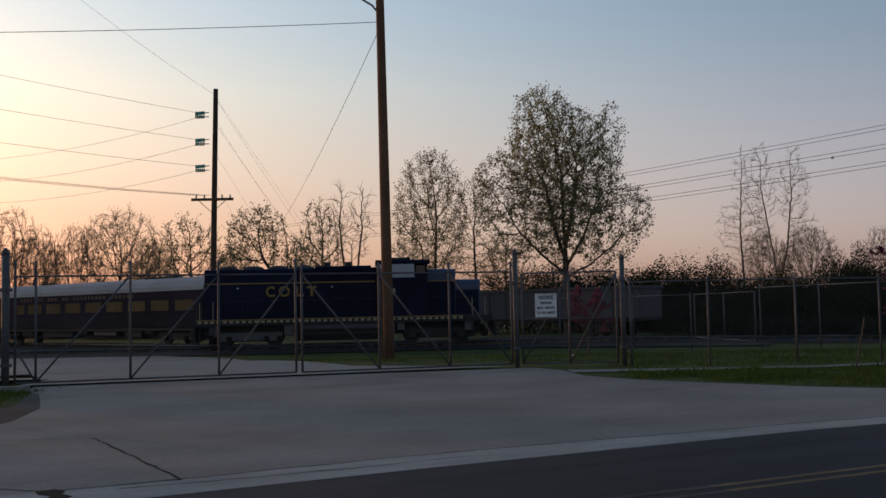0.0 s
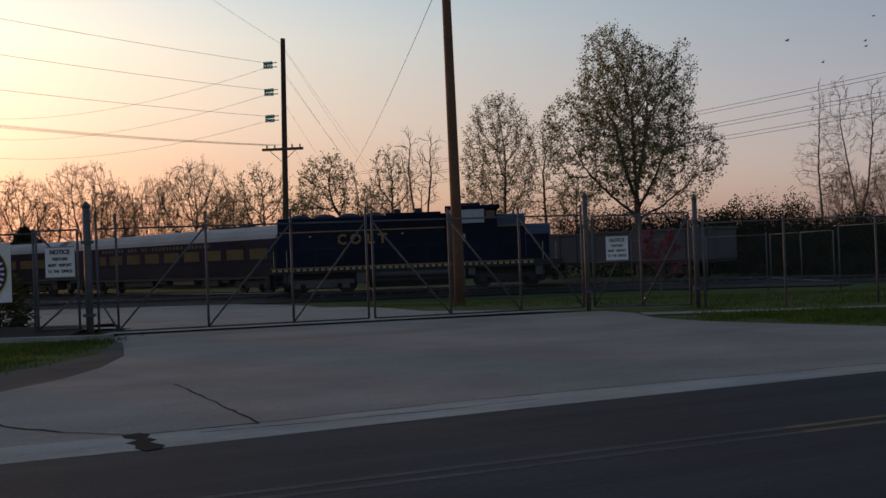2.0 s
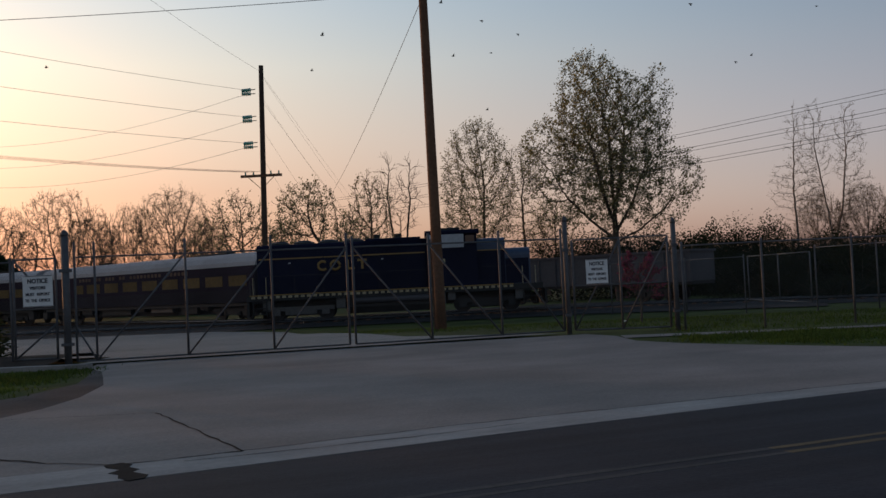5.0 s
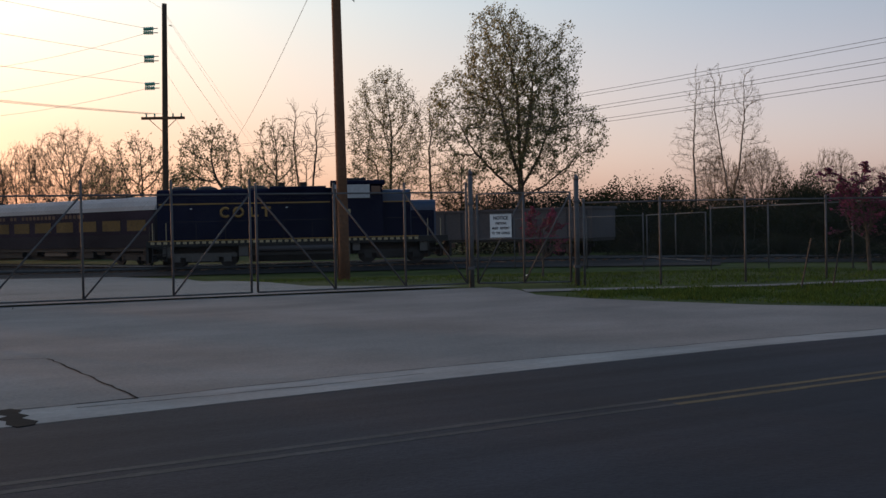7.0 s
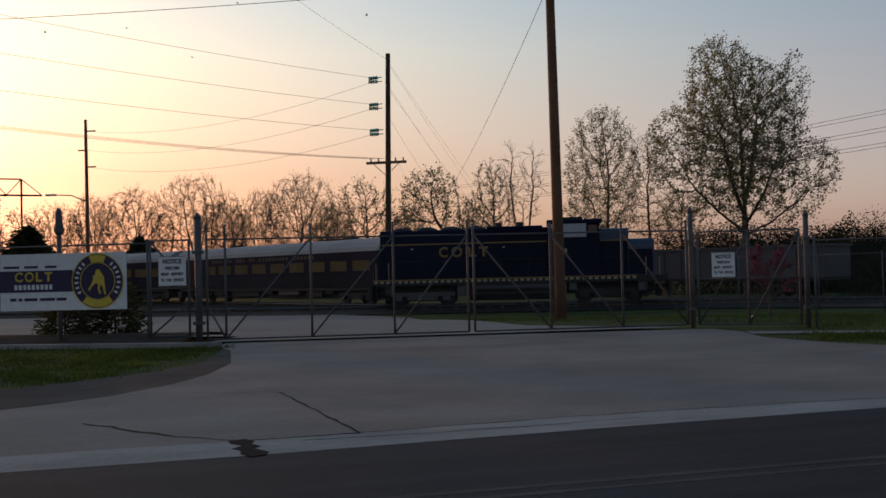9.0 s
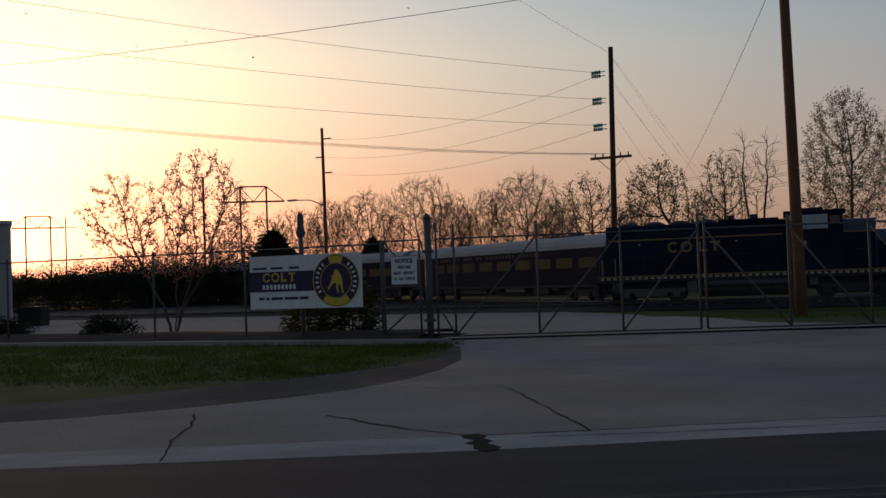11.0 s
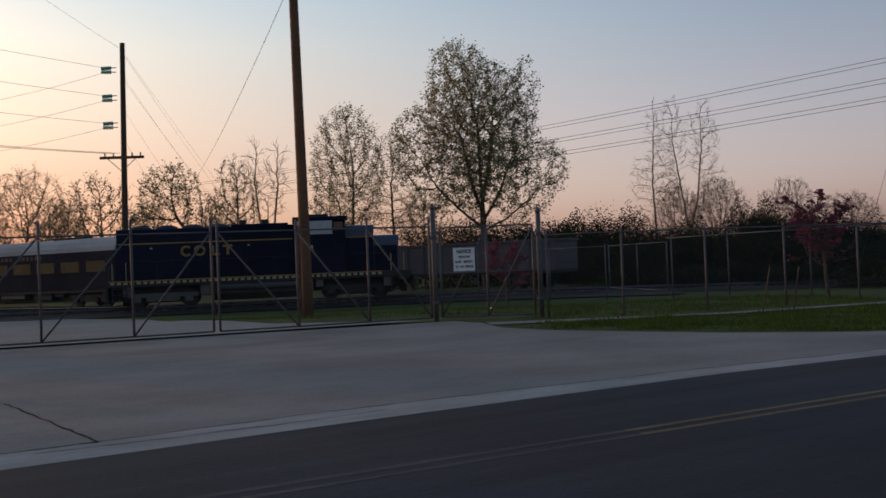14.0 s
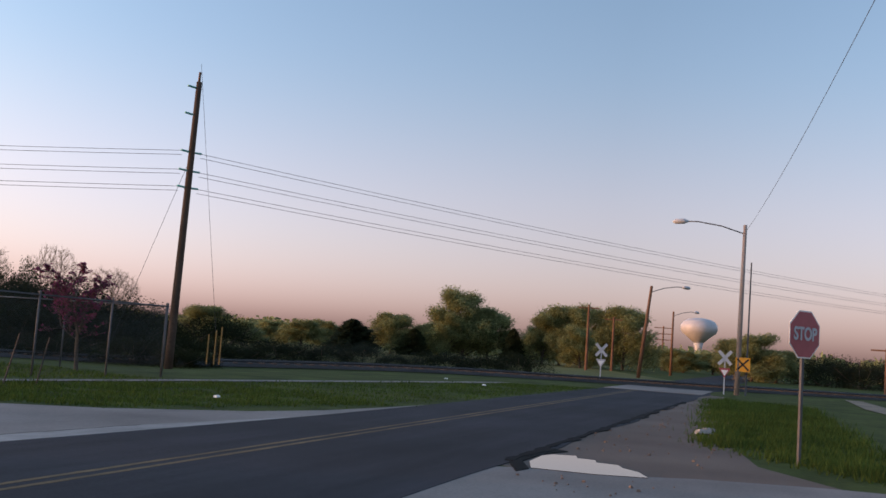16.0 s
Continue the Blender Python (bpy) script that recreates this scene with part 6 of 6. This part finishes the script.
for az, r, w, h in ((-69.5, 115, 6, 3.6), (-76, 110, 6, 4.6), (-78.4, 118, 6, 4.2), (-80, 125, 6, 3.4), (-67.6, 120, 6, 4.0), (-72, 130, 6, 4), (-81.5, 112, 6, 3.0)):
    place_tree(HEDGE, polar(az, r), (w * 1.5, h * 0.9), az * 41, "low dark scrub bush beyond the verge", "bush", "bush", "scrub beyond the verge")

# far woods all round
rr = random.Random(31)
mb, mt = MB(), MB()
for i in range(520):
    az = rr.uniform(-180, 180) if i > 330 else rr.uniform(-95, 62)
    r = rr.uniform(170, 330)
    if az > 36:
        r = rr.uniform(260, 420)
    x, y = polar(az, r)
    hh, ww = rr.uniform(2.4, 5.2) * r / 240, rr.uniform(5, 11) * r / 240
    for _ in range(130):
        u = Vector((rr.gauss(0, 1), rr.gauss(0, 1), rr.gauss(0, 1))).normalized() * rr.uniform(0.55, 1.05)
        p = Vector((x + u.x * ww, y + u.y * ww, max(0.2, hh * 0.5 + u.z * hh * 0.55)))
        d = Vector((rr.gauss(0, 1), rr.gauss(0, 1), rr.gauss(0, 1))).normalized()
        s = d.orthogonal().normalized()
        L = rr.uniform(0.5, 1.1) * r / 240
        mb.quad(p - d * L, p + s * L * 0.7, p + d * L, p - s * L * 0.7)
solo("far_woods", mb, M_LEAFG, "distant band of mixed spring woods", "woods", "stuff")

# grass blades and tufts
rr = random.Random(77)


def blades(name, label, areas, hgt):
    mb = MB()
    for (x0, y0), (x1, y1), (x2, y2), (x3, y3), n in areas:
        for _ in range(n):
            u, v = rr.random(), rr.random()
            x = (x0 * (1 - u) + x1 * u) * (1 - v) + (x3 * (1 - u) + x2 * u) * v
            y = (y0 * (1 - u) + y1 * u) * (1 - v) + (y3 * (1 - u) + y2 * u) * v
            x, y = x + rr.gauss(0, 0.25), y + rr.gauss(0, 0.25)
            clump = 0.5 + noise.noise(Vector((x * 0.9, y * 0.9, 3.0))) + 0.5 * noise.noise(Vector((x * 3, y * 3, 1.0)))
            if rr.random() > 0.35 + clump:
                continue
            h = hgt * rr.uniform(0.4, 1.2) * (0.6 + 0.7 * max(0, clump))
            a, b, w = rr.uniform(0, 6.283), rr.uniform(0, 6.283), rr.uniform(0.008, 0.02)
            z = gz(x, y)
            k = len(mb.v)
            mb.v += [(x - w * math.cos(a), y - w * math.sin(a), z), (x + w * math.cos(a), y + w * math.sin(a), z), (x + 0.4 * h * math.cos(b), y + 0.4 * h * math.sin(b), z + h)]
            mb.f.append((k, k + 1, k + 2))
    solo(name, mb, M_BLADE, label, "grass", "stuff")


blades("grass_tufts", "rough green verge grass blades", [
    ((14.5, 4.4), (40, 17.0), (40, 21.5), (17.4, 9.4), 32000), ((15.5, -3), (18.8, -1.8), (19.8, 1.4), (14.5, 4.2), 12000)], 0.16)
blades("lawn_blades", "short mown green lawn blades", [
    ((-24, 12.5), (-10.4, 12.4), (-9.2, 20.6), (-24, 20.6), 22000), ((-10.4, 12.6), (-8.2, 14.0), (-8.6, 20.7), (-10.4, 20.6), 6000),
    ((4.4, 20.9), (9, 17.0), (9, 22.9), (4.2, 22.9), 10000), ((9, 16.9), (17, 17.6), (17, 25), (9, 22.8), 16000), ((17, 17.8), (40, 27.5), (36, 29.4), (17, 25.2), 14000),
    ((4.5, 24.2), (15, 25.2), (14, 34), (4.5, 34), 12000), ((-4.5, 31), (4.5, 27), (6, 42), (-8, 42), 10000)], 0.08)

# ---- litter
for x, y, s in ((12.7, 18.9, 0.16), (30.5, 26.5, 0.18), (33, 31, 0.15), (19.5, 10.6, 0.35), (20.3, 10.9, 0.3), (-15.0, 21.6, 0.18), (-14.2, 21.5, 0.2), (4.0, 30.5, 0.1)):
    rr = random.Random(x)
    mb = MB().box((x, y, gz(x, y) + 0.05 + s * 0.12), (s, s * 0.7, s * 0.28), rr.uniform(0, 3), rr.uniform(-.3, .3), 0, 0.7)
    solo("litter", mb, M_WHITE if x < 19 or x > 29 else M_GUTTER, "small crumpled scrap of pale litter in the grass", "litter", group="litter")

# ---- birds
rr = random.Random(41)
wing = MB()
wing.v = [(0.07, 0.0, 0), (-0.09, 0.0, 0), (-0.13, 0.2, 0.015), (-0.16, 0.42, 0.0), (-0.02, 0.26, 0.015), (0.05, 0.14, 0.01)]
wing.v += [(x, y, z - 0.012) for x, y, z in wing.v]
wing.f = [(0, 1, 2, 5), (5, 2, 4), (4, 2, 3), (11, 8, 7, 6), (10, 8, 11), (9, 8, 10)] + [(i, (i + 5) % 6, (i + 5) % 6 + 6, i + 6) for i in range(6)]
WL = wing.mesh("wing", M_BIRD)
wing.v = [(x, -y, z) for x, y, z in wing.v]
wing.f = [tuple(reversed(q)) for q in wing.f]
WR = wing.mesh("wing", M_BIRD)
BODY = MB().tube([(0.2, 0, 0.0), (0.15, 0, 0.01), (0.05, 0, 0), (-0.1, 0, 0), (-0.24, 0, 0.0)], [0.01, 0.045, 0.065, 0.05, 0.015], 8).mesh("body", M_BIRD, True)
FLOCK = []
for i in range(26):
    b = thing("bird", "small black bird in flight over the yard", "bird", group="flock of birds")
    part("body", BODY, M_BIRD, b)
    l = part("wing", WL, M_BIRD, b)
    r_ = part("wing", WR, M_BIRD, b)
    start = Vector((rr.gauss(80, 22), rr.uniform(95, 140), rr.uniform(12, 28)))
    FLOCK.append((b, l, r_, start, Vector((rr.uniform(-16.5, -13.5), rr.uniform(-1.2, 1.2), rr.uniform(1.8, 3.2))), rr.uniform(0, 6.28), rr.uniform(2.4, 3.2)))


def motions():
    for b, l, r_, p, v, ph, hz in FLOCK:
        yaw = math.degrees(math.atan2(v.y, v.x))
        walk(b, [(t, pose(p.x + v.x * t, p.y + v.y * t + 0.6 * math.sin(t * 0.9 + ph), p.z + v.z * t + 0.4 * math.sin(t * 1.3 + ph), 0, -6, yaw)) for t in (0, 2, 4, 6, 8, 10, 12, 14, 16)])
        for w, s in ((l, 1), (r_, -1)):
            walk(w, [(k / 6, pose(0, 0, 0.02, s * (10 + 38 * math.sin(2 * math.pi * hz * k / 6 + ph)), 0, 0)) for k in range(97)])


motions()
